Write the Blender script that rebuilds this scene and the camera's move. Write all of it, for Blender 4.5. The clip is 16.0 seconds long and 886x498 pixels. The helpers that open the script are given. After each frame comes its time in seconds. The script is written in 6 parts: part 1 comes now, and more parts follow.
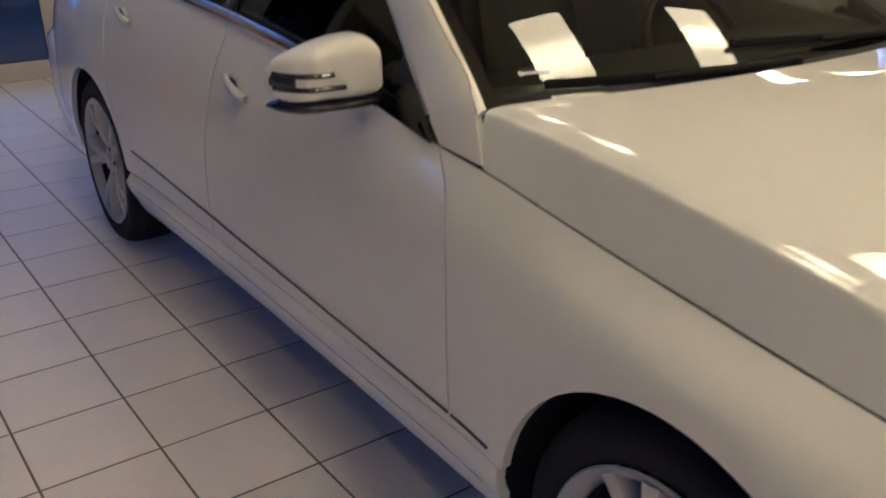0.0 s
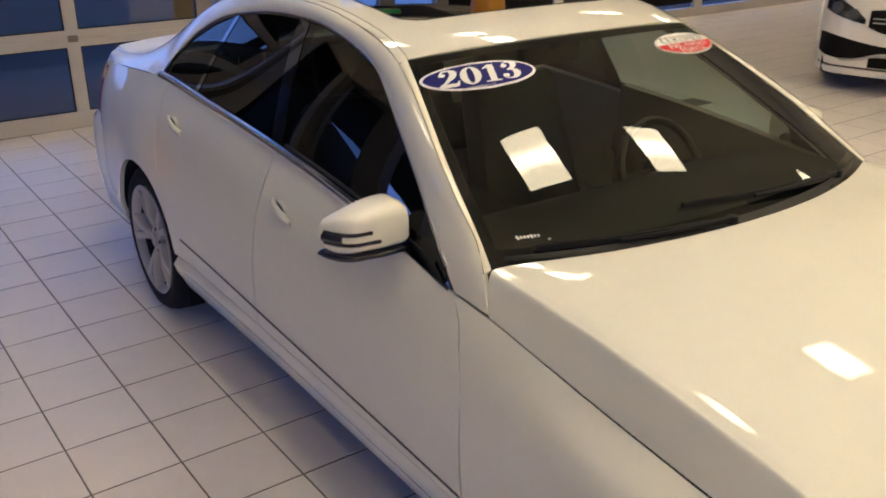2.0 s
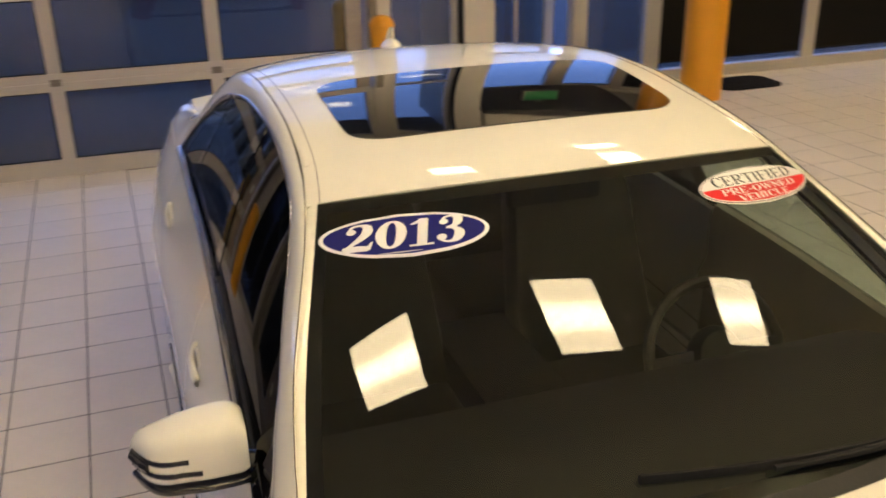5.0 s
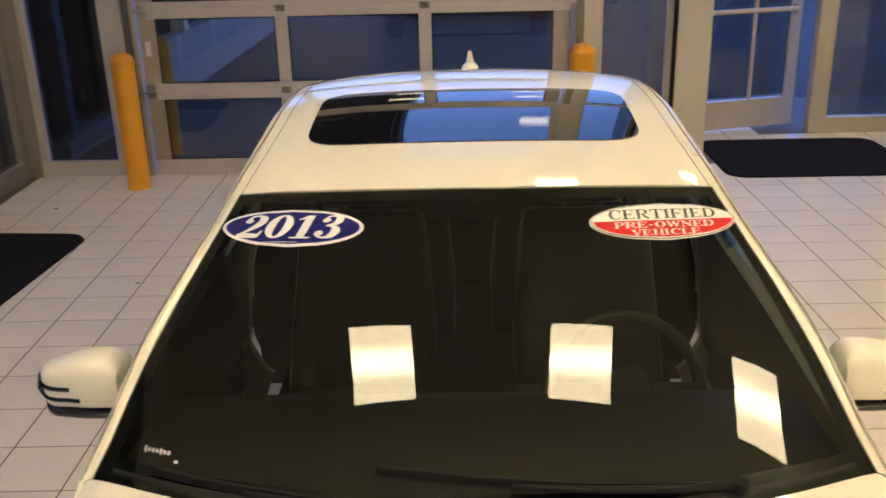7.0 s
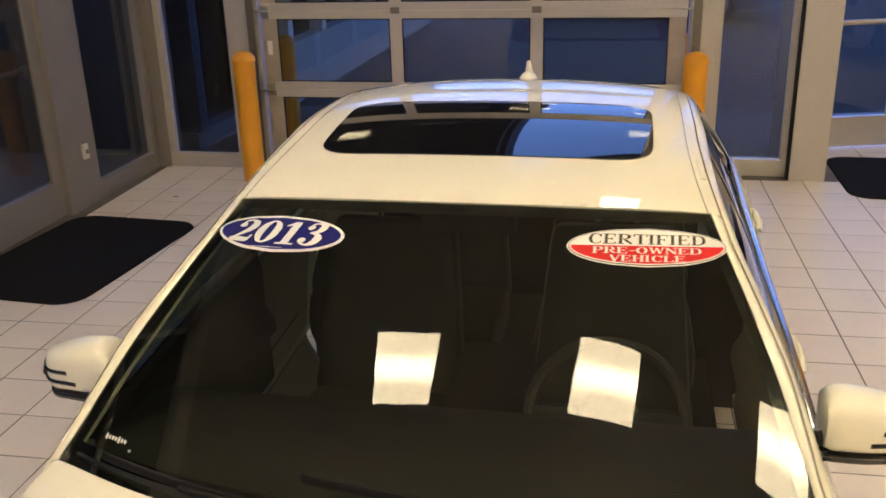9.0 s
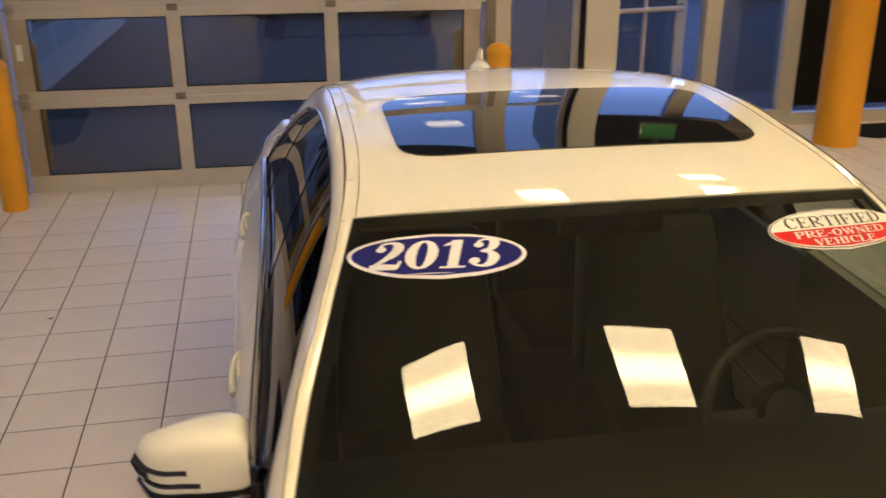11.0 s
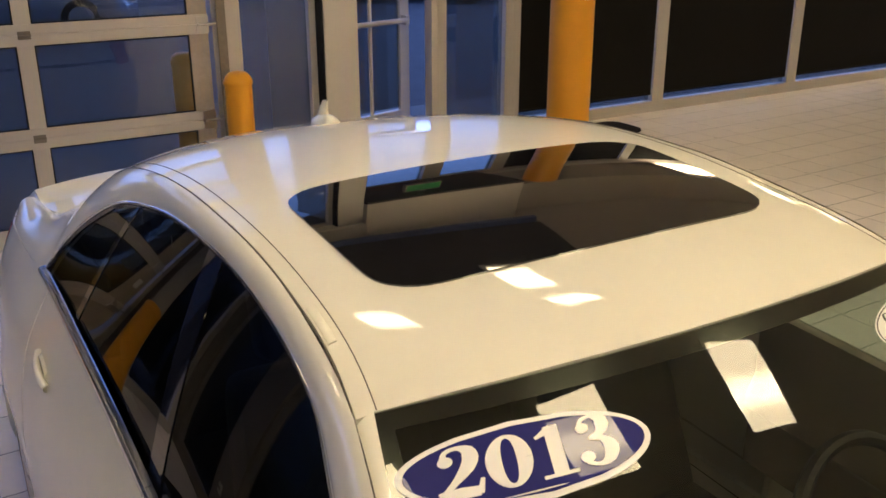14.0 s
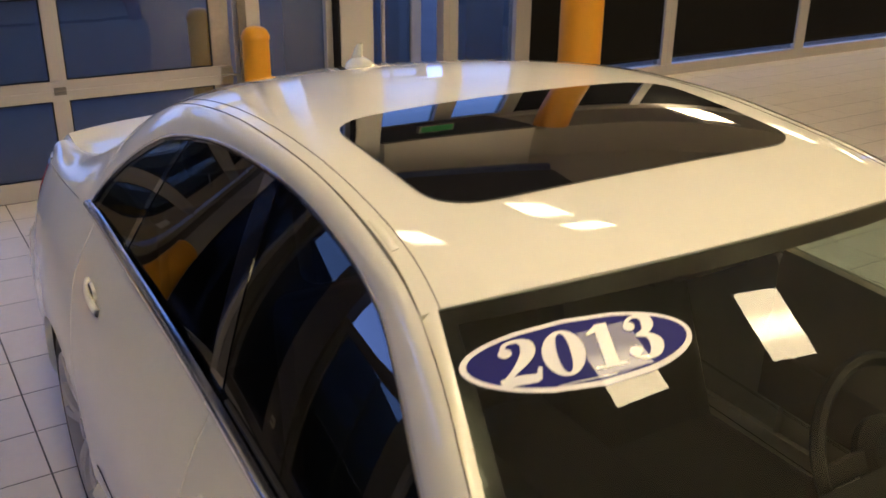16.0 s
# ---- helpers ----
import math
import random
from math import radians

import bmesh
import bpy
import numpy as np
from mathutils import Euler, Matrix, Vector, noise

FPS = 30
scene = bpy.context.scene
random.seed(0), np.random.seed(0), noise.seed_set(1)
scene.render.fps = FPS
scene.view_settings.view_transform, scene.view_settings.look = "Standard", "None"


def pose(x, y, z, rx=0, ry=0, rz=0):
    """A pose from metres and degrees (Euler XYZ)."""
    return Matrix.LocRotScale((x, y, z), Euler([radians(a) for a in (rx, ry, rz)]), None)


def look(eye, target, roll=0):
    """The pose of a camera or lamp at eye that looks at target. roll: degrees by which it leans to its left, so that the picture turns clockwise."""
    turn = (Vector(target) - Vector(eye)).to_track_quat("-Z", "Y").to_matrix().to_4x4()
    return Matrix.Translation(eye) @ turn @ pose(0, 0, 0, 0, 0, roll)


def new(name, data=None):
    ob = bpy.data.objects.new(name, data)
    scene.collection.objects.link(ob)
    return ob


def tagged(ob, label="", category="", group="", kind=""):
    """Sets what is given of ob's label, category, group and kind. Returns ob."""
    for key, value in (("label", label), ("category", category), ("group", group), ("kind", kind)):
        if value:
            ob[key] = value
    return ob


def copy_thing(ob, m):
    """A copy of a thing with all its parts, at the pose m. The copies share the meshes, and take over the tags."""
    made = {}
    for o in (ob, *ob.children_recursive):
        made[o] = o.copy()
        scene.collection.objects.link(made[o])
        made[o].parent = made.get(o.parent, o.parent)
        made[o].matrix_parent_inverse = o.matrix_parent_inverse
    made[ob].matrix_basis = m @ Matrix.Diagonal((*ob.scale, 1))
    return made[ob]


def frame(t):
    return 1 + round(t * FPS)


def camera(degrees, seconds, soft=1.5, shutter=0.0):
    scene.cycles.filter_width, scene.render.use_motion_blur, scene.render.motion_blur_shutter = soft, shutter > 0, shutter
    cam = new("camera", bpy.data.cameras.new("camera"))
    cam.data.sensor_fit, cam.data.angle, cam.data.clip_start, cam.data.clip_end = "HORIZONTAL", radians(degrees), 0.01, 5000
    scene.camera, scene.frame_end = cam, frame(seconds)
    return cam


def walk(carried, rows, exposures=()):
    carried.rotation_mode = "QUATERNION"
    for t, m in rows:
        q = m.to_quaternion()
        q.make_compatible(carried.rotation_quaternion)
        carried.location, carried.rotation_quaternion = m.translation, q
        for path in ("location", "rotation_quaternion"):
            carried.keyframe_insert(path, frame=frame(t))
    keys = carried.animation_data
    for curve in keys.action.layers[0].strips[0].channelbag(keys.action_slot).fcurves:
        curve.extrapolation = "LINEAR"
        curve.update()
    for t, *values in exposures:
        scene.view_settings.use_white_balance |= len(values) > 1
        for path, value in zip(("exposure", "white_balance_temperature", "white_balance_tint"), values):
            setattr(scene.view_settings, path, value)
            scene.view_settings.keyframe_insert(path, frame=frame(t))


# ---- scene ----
cam = camera(51.0, 16.0, soft=1.65, shutter=0.6)
PATH = [
    (0, (-1.763, -0.706, 1.425), (-0.732, 0.82, 0.645), -0.6),
    (0.5, (-1.847, -0.821, 1.564), (-0.764, 0.675, 0.797), 0.1),
    (1, (-1.902, -0.882, 1.688), (-0.872, 0.65, 0.919), 0.1),
    (1.5, (-1.962, -0.95, 1.805), (-0.939, 0.581, 1.025), -0.5),
    (2, (-2.008, -0.976, 1.905), (-0.962, 0.542, 1.128), -0.1),
    (2.5, (-2.039, -0.92, 1.979), (-0.927, 0.55, 1.202), 0.1),
    (3, (-1.94, -0.827, 2.04), (-0.84, 0.65, 1.259), -0.3),
    (3.5, (-1.696, -0.688, 2.077), (-0.641, 0.818, 1.291), -0.5),
    (4, (-1.429, -0.575, 2.061), (-0.475, 0.996, 1.273), -1.3),
    (4.5, (-1.198, -0.56, 2.049), (-0.375, 1.087, 1.268), -1.0),
    (5, (-0.916, -0.584, 2.046), (-0.333, 1.166, 1.273), -1.1),
    (5.2, (-0.882, -0.608, 2.028), (-0.384, 1.17, 1.26), -0.7),
    (7.3, (0.146, -0.903, 2.046), (-0.011, 0.963, 1.343), -1.7),
    (7.5, (0.24, -0.875, 2.052), (0.011, 0.983, 1.347), -1.8),
    (8, (0.412, -0.834, 2.056), (0.071, 1.008, 1.356), -1.9),
    (8.5, (0.452, -0.846, 2.063), (0.072, 0.987, 1.36), -1.6),
    (8.7, (0.44, -0.849, 2.066), (0.041, 0.982, 1.366), -1.7),
    (11, (-0.705, -0.543, 1.987), (-0.384, 1.301, 1.281), -0.2),
    (11.5, (-0.936, -0.427, 2.003), (-0.484, 1.39, 1.299), -0.1),
    (12, (-1.051, -0.18, 2.02), (-0.516, 1.613, 1.314), -0.3),
    (12.5, (-1.186, -0.019, 2.023), (-0.369, 1.666, 1.32), 0.1),
    (13, (-1.238, 0.071, 2.015), (-0.359, 1.728, 1.319), 0.1),
    (13.5, (-1.144, 0.193, 2.033), (-0.235, 1.829, 1.328), -0.5),
    (14, (-1.057, 0.297, 2.01), (-0.095, 1.906, 1.313), -0.1),
    (14.5, (-1.054, 0.308, 2.015), (-0.096, 1.919, 1.317), -0.1),
    (15, (-1.041, 0.324, 2.015), (-0.095, 1.919, 1.266), 0.2),
    (15.5, (-1.076, 0.282, 2.004), (-0.168, 1.889, 1.235), 0.1),
    (16, (-1.196, 0.235, 1.964), (-0.245, 1.822, 1.206), 0.6),
]
EXPOSURES = [(0, -0.38, 5800, 11), (0.6, -0.45, 5820, 11), (1.0, -0.17, 5800, 11), (1.5, 0.05, 5800, 11), (2.5, 0.08, 5780, 11), (3.5, 0.13, 6050, 11), (5.0, 0.20, 6480, 10), (7.5, 0.18, 6220, 10), (8.7, 0.19, 6150, 10), (11.0, 0.22, 6950, 10), (12.0, 0.18, 6750, 10), (13.5, 0.16, 6600, 10), (14.0, 0.04, 6350, 10), (15.0, 0.05, 6200, 10), (16.0, 0.11, 6400, 10)]
walk(cam, [(t, look(eye, target, roll)) for t, eye, target, roll in PATH], EXPOSURES)

LAMP_COLOR, LAMP_POWER, SKY = (1.0, 0.79, 0.475), 6.35, 2.5
# ceiling lights: x places in rows of one y; y below 0 and x -2.85 are unseen, added as fill
LIGHT_ROWS = (
    (-5.0, (-2.85, -0.92, 1.0, 2.93, 4.95, 7.2, 9.2, 11.2)),
    (-3.0, (-2.85, -0.92, 1.0, 2.93, 4.95, 7.2, 9.2, 11.2)),
    (-0.95, (-0.92, 1.0, 2.93, 4.95, 7.2, 9.2, 11.2)),
    (1.07, (-0.90, 1.02, 2.96, 7.7, 10.9)),
    (4.22, (-2.85, 0.82, 2.64)),
    (5.05, (2.70,)),
)
# ---------------------------------------------------------------- world and light
world = bpy.data.worlds.new("dusk")
scene.world = world
world.use_nodes = True
wn = world.node_tree
sky = wn.nodes.new("ShaderNodeTexSky")
sky.sky_type, sky.sun_disc = "NISHITA", False
sky.sun_elevation, sky.sun_rotation = radians(4.0), radians(150)
sky.air_density, sky.ozone_density = 1.0, 2.0
tint = wn.nodes.new("ShaderNodeMixRGB")
tint.blend_type, tint.inputs[0].default_value, tint.inputs[2].default_value = "MULTIPLY", 1.0, (0.22, 0.37, 1.0, 1)
grey = wn.nodes.new("ShaderNodeRGBToBW")
wn.links.new(sky.outputs[0], grey.inputs[0])
wn.links.new(grey.outputs[0], tint.inputs[1])
wn.links.new(tint.outputs[0], wn.nodes["Background"].inputs[0])
wn.nodes["Background"].inputs[1].default_value = SKY


# ---------------------------------------------------------------- materials
def mat(name, color, rough=0.5, metal=0.0, coat=0.0, noise_amt=0.0, noise_scale=8.0, bump=0.0, bump_scale=60.0, spec=0.5, random_amt=0.0, rough_amt=0.0):
    m = bpy.data.materials.new(name)
    m.use_nodes = True
    nt = m.node_tree
    p = nt.nodes["Principled BSDF"]
    p.inputs["Base Color"].default_value = (*color, 1)
    p.inputs["Roughness"].default_value = rough
    p.inputs["Metallic"].default_value = metal
    p.inputs["Coat Weight"].default_value = coat
    p.inputs["Coat Roughness"].default_value = 0.012
    p.inputs["Specular IOR Level"].default_value = spec
    tc = nt.nodes.new("ShaderNodeTexCoord")
    if noise_amt or random_amt or rough_amt:
        n1 = nt.nodes.new("ShaderNodeTexNoise")
        n1.inputs["Scale"].default_value, n1.inputs["Detail"].default_value = noise_scale, 6
        nt.links.new(tc.outputs["Object"], n1.inputs["Vector"])
        n2 = nt.nodes.new("ShaderNodeTexNoise")
        n2.inputs["Scale"].default_value, n2.inputs["Detail"].default_value = noise_scale * 9, 3
        nt.links.new(tc.outputs["Object"], n2.inputs["Vector"])
        add = nt.nodes.new("ShaderNodeMath")
        add.operation = "ADD"
        nt.links.new(n1.outputs[0], add.inputs[0])
        half = nt.nodes.new("ShaderNodeMath")
        half.operation, half.inputs[1].default_value = "MULTIPLY", 0.5
        nt.links.new(n2.outputs[0], half.inputs[0])
        nt.links.new(half.outputs[0], add.inputs[1])
        last = add.outputs[0]
        if random_amt:
            info = nt.nodes.new("ShaderNodeObjectInfo")
            geo = nt.nodes.new("ShaderNodeNewGeometry")
            both = nt.nodes.new("ShaderNodeMath")
            both.operation = "ADD"
            nt.links.new(info.outputs["Random"], both.inputs[0])
            nt.links.new(geo.outputs["Random Per Island"], both.inputs[1])
            frac = nt.nodes.new("ShaderNodeMath")
            frac.operation = "FRACT"
            nt.links.new(both.outputs[0], frac.inputs[0])
            sc = nt.nodes.new("ShaderNodeMath")
            sc.operation, sc.inputs[1].default_value = "MULTIPLY_ADD", random_amt
            nt.links.new(frac.outputs[0], sc.inputs[0])
            nt.links.new(last, sc.inputs[2])
            last = sc.outputs[0]
        ramp = nt.nodes.new("ShaderNodeMapRange")
        ramp.inputs[1].default_value, ramp.inputs[2].default_value = 0.3, 1.2
        ramp.inputs[3].default_value, ramp.inputs[4].default_value = 1 - noise_amt, 1 + noise_amt
        nt.links.new(last, ramp.inputs[0])
        mul = nt.nodes.new("ShaderNodeVectorMath")
        mul.operation = "SCALE"
        mul.inputs[0].default_value = color
        nt.links.new(ramp.outputs[0], mul.inputs["Scale"])
        nt.links.new(mul.outputs[0], p.inputs["Base Color"])
        if rough_amt:
            rr = nt.nodes.new("ShaderNodeMapRange")
            rr.inputs[1].default_value, rr.inputs[2].default_value = 0.4, 1.1
            rr.inputs[3].default_value, rr.inputs[4].default_value = rough - rough_amt, rough + rough_amt
            nt.links.new(add.outputs[0], rr.inputs[0])
            nt.links.new(rr.outputs[0], p.inputs["Roughness"])
    if bump:
        nb = nt.nodes.new("ShaderNodeTexNoise")
        nb.inputs["Scale"].default_value, nb.inputs["Detail"].default_value = bump_scale, 4
        nt.links.new(tc.outputs["Object"], nb.inputs["Vector"])
        b = nt.nodes.new("ShaderNodeBump")
        b.inputs["Strength"].default_value, b.inputs["Distance"].default_value = bump, 0.004
        nt.links.new(nb.outputs[0], b.inputs["Height"])
        nt.links.new(b.outputs[0], p.inputs["Normal"])
    return m


def glass(name, tint, ior=1.5, gloss=(1, 1, 1), haze=0.0):
    m = bpy.data.materials.new(name)
    m.use_nodes = True
    nt = m.node_tree
    nt.nodes.remove(nt.nodes["Principled BSDF"])
    tr = nt.nodes.new("ShaderNodeBsdfTransparent")
    tr.inputs[0].default_value = (*tint, 1)
    gl = nt.nodes.new("ShaderNodeBsdfGlossy")
    gl.inputs["Color"].default_value, gl.inputs["Roughness"].default_value = (*gloss, 1), 0.012
    # the same gloss from both sides of a thin sheet: f0 + (1 - f0) * facing ** 5
    f0 = ((ior - 1) / (ior + 1)) ** 2
    lw, pw, ad = nt.nodes.new("ShaderNodeLayerWeight"), nt.nodes.new("ShaderNodeMath"), nt.nodes.new("ShaderNodeMath")
    lw.inputs[0].default_value = 0.5
    pw.operation, pw.inputs[1].default_value = "POWER", 5.0
    ad.operation, ad.inputs[1].default_value, ad.inputs[2].default_value = "MULTIPLY_ADD", 1 - f0, f0
    nt.links.new(lw.outputs["Facing"], pw.inputs[0])
    nt.links.new(pw.outputs[0], ad.inputs[0])
    mix = nt.nodes.new("ShaderNodeMixShader")
    nt.links.new(ad.outputs[0], mix.inputs[0])
    nt.links.new(tr.outputs[0], mix.inputs[1])
    nt.links.new(gl.outputs[0], mix.inputs[2])
    last = mix.outputs[0]
    if haze:
        # a thin film on the glass, dust and painted-in haze of reflected light, a little uneven
        df, film, nz, amt = (nt.nodes.new("ShaderNode" + k) for k in ("BsdfDiffuse", "MixShader", "TexNoise", "MapRange"))
        df.inputs[0].default_value = (0.62, 0.60, 0.50, 1)
        nz.inputs["Scale"].default_value, nz.inputs["Detail"].default_value = 5.0, 5
        amt.inputs[1].default_value, amt.inputs[2].default_value, amt.inputs[3].default_value, amt.inputs[4].default_value = 0.3, 0.7, haze * 0.7, haze * 1.3
        nt.links.new(nz.outputs[0], amt.inputs[0])
        nt.links.new(amt.outputs[0], film.inputs[0])
        nt.links.new(mix.outputs[0], film.inputs[1])
        nt.links.new(df.outputs[0], film.inputs[2])
        last = film.outputs[0]
    nt.links.new(last, nt.nodes["Material Output"].inputs[0])
    return m


def glow(name, color, strength):
    m = bpy.data.materials.new(name)
    m.use_nodes = True
    p = m.node_tree.nodes["Principled BSDF"]
    p.inputs["Base Color"].default_value = (0.8, 0.8, 0.8, 1)
    p.inputs["Emission Color"].default_value = (*color, 1)
    p.inputs["Emission Strength"].default_value = strength
    return m


PAINT = mat("white paint", (0.785, 0.762, 0.645), 0.55, 0, 1.0, 0.035, 2.5, spec=0.15)
PAINT.node_tree.nodes["Principled BSDF"].inputs["Coat IOR"].default_value = 1.56
PAINT_COOL = mat("cool white paint", (0.80, 0.775, 0.73), 0.55, 0, 1.0, 0.015, 1.2, spec=0.15)
TRIM_BLACK = mat("gloss black trim", (0.012, 0.012, 0.013), 0.18, 0, 0.6)
RUBBER = mat("black rubber", (0.008, 0.008, 0.0085), 0.75, 0, 0, 0.2, 30, 0.2, 200, spec=0.25)
TYRE = mat("tyre rubber", (0.010, 0.010, 0.011), 0.8, 0, 0, 0.3, 20, 0.3, 150, spec=0.25)
SEAM = mat("dusty seam filler", (0.10, 0.085, 0.065), 0.8)
CHROME = mat("chrome", (0.82, 0.84, 0.88), 0.14, 1.0)
ALLOY = mat("silver alloy", (0.42, 0.40, 0.375), 0.36, 0.6, 0.3, 0.08, 6)
DARK_METAL = mat("brake metal", (0.12, 0.115, 0.11), 0.5, 0.8, 0, 0.2, 20)
CABIN = mat("dark cabin trim", (0.008, 0.0078, 0.0072), 0.6, 0, 0, 0.2, 10, 0.2, 120)
LEATHER = mat("black leather", (0.0154, 0.0138, 0.0099), 0.5, 0, 0, 0.15, 8, 0.3, 160)
LIT_TRIM = mat("grey-brown door trim with a glow in its colour", (0.20, 0.172, 0.135), 0.40, 0, 0, 0.1, 12, 0.15, 140)
HEADLINER = mat("black headliner", (0.014, 0.013, 0.012), 0.9, 0, 0, 0.1, 40)
WINDSCREEN = glass("windscreen glass", (0.58, 0.62, 0.56), ior=1.64, haze=0.001)
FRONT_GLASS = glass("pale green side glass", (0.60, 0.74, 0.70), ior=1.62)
# darker copy of the front glass: the cabin's shade is put into its tint
DIMMED_GLASS = glass("side glass darkened for the unlit cabin", (0.10, 0.12, 0.12), ior=1.62)
SIDE_GLASS = glass("tinted side glass", (0.085, 0.10, 0.105), ior=1.46)
ROOF_GLASS = mat("black roof glass", (0.006, 0.006, 0.007), 0.03, 0, 1.0)
ROOF_GLASS.node_tree.nodes["Principled BSDF"].inputs["Coat IOR"].default_value = 1.62
LAMP_LENS = mat("clear lamp lens", (0.35, 0.35, 0.36), 0.08, 0.3, 0.8)
LAMP_BOWL = mat("smoked lamp lens", (0.07, 0.07, 0.075), 0.06, 0.5, 1.0)
TAIL_RED = mat("red tail lens", (0.35, 0.012, 0.014), 0.12, 0, 0.8)
STICKER_BLUE = mat("blue sticker vinyl", (0.012, 0.013, 0.135), 0.4, 0, 0.5, 0.05, 20, spec=0.12)
STICKER_WHITE = mat("white sticker vinyl", (0.80, 0.80, 0.78), 0.35, 0, 0.2, 0.03, 20)
STICKER_RED = mat("red sticker vinyl", (0.60, 0.022, 0.024), 0.4, 0, 0.3, 0.05, 20, spec=0.15)
STICKER_INK = mat("dark sticker ink", (0.03, 0.03, 0.035), 0.4)
TILE = mat("beige ceramic tile", (0.74, 0.675, 0.61), 0.34, 0, 0, 0.07, 3.0, 0.05, 25, 0.4, 0.22, 0.02)
GROUT = mat("grey grout", (0.14, 0.125, 0.11), 0.9, 0, 0, 0.3, 8)
ALU = mat("painted aluminium frame", (0.52, 0.49, 0.45), 0.42, 0.25, 0, 0.05, 4)
# frame colour darkened where the side wall gets less light
ALU_DIM = mat("dimmed aluminium frame", (0.235, 0.215, 0.20), 0.5, 0.1, 0, 0.06, 4)
ALU_STAINED = mat("stained aluminium door end", (0.40, 0.345, 0.285), 0.5, 0.15, 0, 0.22, 5)
ALU_DARK = mat("dull metal hinge", (0.22, 0.20, 0.17), 0.4, 0.9, 0, 0.2, 30)
RENDER_GREY = mat("grey rendered wall", (0.36, 0.35, 0.34), 0.85, 0, 0, 0.12, 3, 0.2, 60)
WALL = mat("warm white painted wall", (0.70, 0.66, 0.59), 0.75, 0, 0, 0.04, 2, 0.1, 90)
BAY = mat("dark ceiling panel", (0.045, 0.043, 0.045), 0.9, 0, 0, 0.1, 3)
BAY_EDGE = mat("edge strip with blue light in its colour", (0.07, 0.12, 0.32), 0.5, 0, 0, 0.05, 6)
CEIL = mat("grey ceiling panel", (0.46, 0.43, 0.38), 0.9, 0, 0, 0.05, 3)
YELLOW = mat("yellow bollard plastic", (0.75, 0.33, 0.010), 0.42, 0, 0.1, 0.06, 6, 0.05, 60)
MAT_RUBBER = mat("black carpet mat", (0.012, 0.0115, 0.0125), 0.95, 0, 0, 0.35, 60, 0.8, 400, spec=0.1)
PANE = glass("storefront glass", (0.58, 0.61, 0.60), haze=0.010)
# storefront glass in a darker tint, so the pale wing behind looks dimmer
PANE_DIM = glass("dimmed sidelight glass", (0.32, 0.34, 0.36), haze=0.006)
# tint kept dark to hold down the sky light through the side wall
PANE_SIDE = glass("darkened side wall glass", (0.18, 0.183, 0.19), haze=0.006)
PANE_DARK = glass("dark tinted glass", (0.08, 0.085, 0.09))
BLACK_PANEL = mat("black blind cloth", (0.006, 0.0055, 0.005), 0.7, 0, 0, 0.2, 3, spec=0.15)
ASPHALT = mat("asphalt", (0.05, 0.05, 0.052), 0.9, 0, 0, 0.3, 2, 0.4, 80)
CONCRETE = mat("concrete walk", (0.125, 0.122, 0.118), 0.85, 0, 0, 0.15, 2, 0.3, 60)
CAR_GREY = mat("grey car paint", (0.25, 0.26, 0.28), 0.3, 0.3, 0.8, 0.02, 2)
CAR_DARK = mat("dark car paint", (0.03, 0.035, 0.05), 0.3, 0.2, 0.8)
STEEL = mat("brushed steel", (0.55, 0.54, 0.52), 0.3, 1.0, 0, 0.08, 20)
EXIT_GREEN = glow("exit sign glow", (0.02, 0.9, 0.15), 0.08)
EXIT_GREEN.node_tree.nodes["Principled BSDF"].inputs["Base Color"].default_value = (0.01, 0.12, 0.03, 1)
DARK_WALL = mat("dark masonry", (0.05, 0.048, 0.05), 0.9, 0, 0, 0.2, 1)
HALL_WOOD = mat("brown wood", (0.16, 0.07, 0.035), 0.5, 0, 0.2, 0.2, 4)
LIGHT_PANEL = glow("lamp diffuser", LAMP_COLOR, LAMP_POWER)
# the tubes behind the diffuser make a brighter band along its middle
nt = LIGHT_PANEL.node_tree
tc, sep, sq, band, gain = (nt.nodes.new("ShaderNode" + k) for k in ("TexCoord", "SeparateXYZ", "Math", "MapRange", "Math"))
sq.operation, gain.operation, gain.inputs[1].default_value = "ABSOLUTE", "MULTIPLY", LAMP_POWER
band.interpolation_type = "SMOOTHERSTEP"
for k, v in zip((1, 2, 3, 4), (0.03, 0.18, 4.7, 2.0)):
    band.inputs[k].default_value = v
nt.links.new(tc.outputs["Object"], sep.inputs[0])
nt.links.new(sep.outputs["Y"], sq.inputs[0])
nt.links.new(sq.outputs[0], band.inputs[0])
nt.links.new(band.outputs[0], gain.inputs[0])
nt.links.new(gain.outputs[0], nt.nodes["Principled BSDF"].inputs["Emission Strength"])


# ---------------------------------------------------------------- mesh helpers
def finish(name, bm, material, smooth=True, angle=40):
    me = bpy.data.meshes.new(name)
    bm.to_mesh(me)
    bm.free()
    if material:
        me.materials.append(material)
    if smooth:
        for f in me.polygons:
            f.use_smooth = True
        me.set_sharp_from_angle(angle=radians(angle))
    return me


def thing(name, label="", category="", group="", kind="", at=None):
    ob = new(name)
    ob.empty_display_size = 0.2
    if at is not None:
        ob.matrix_world = at
    return tagged(ob, label, category, group, kind)


def part(name, bm, material, parent=None, label="", smooth=True, angle=40):
    ob = new(name, finish(name, bm, material, smooth, angle) if isinstance(bm, bmesh.types.BMesh) else bm)
    if parent is not None:
        ob.parent = parent
    if label:
        tagged(ob, label)
    return ob


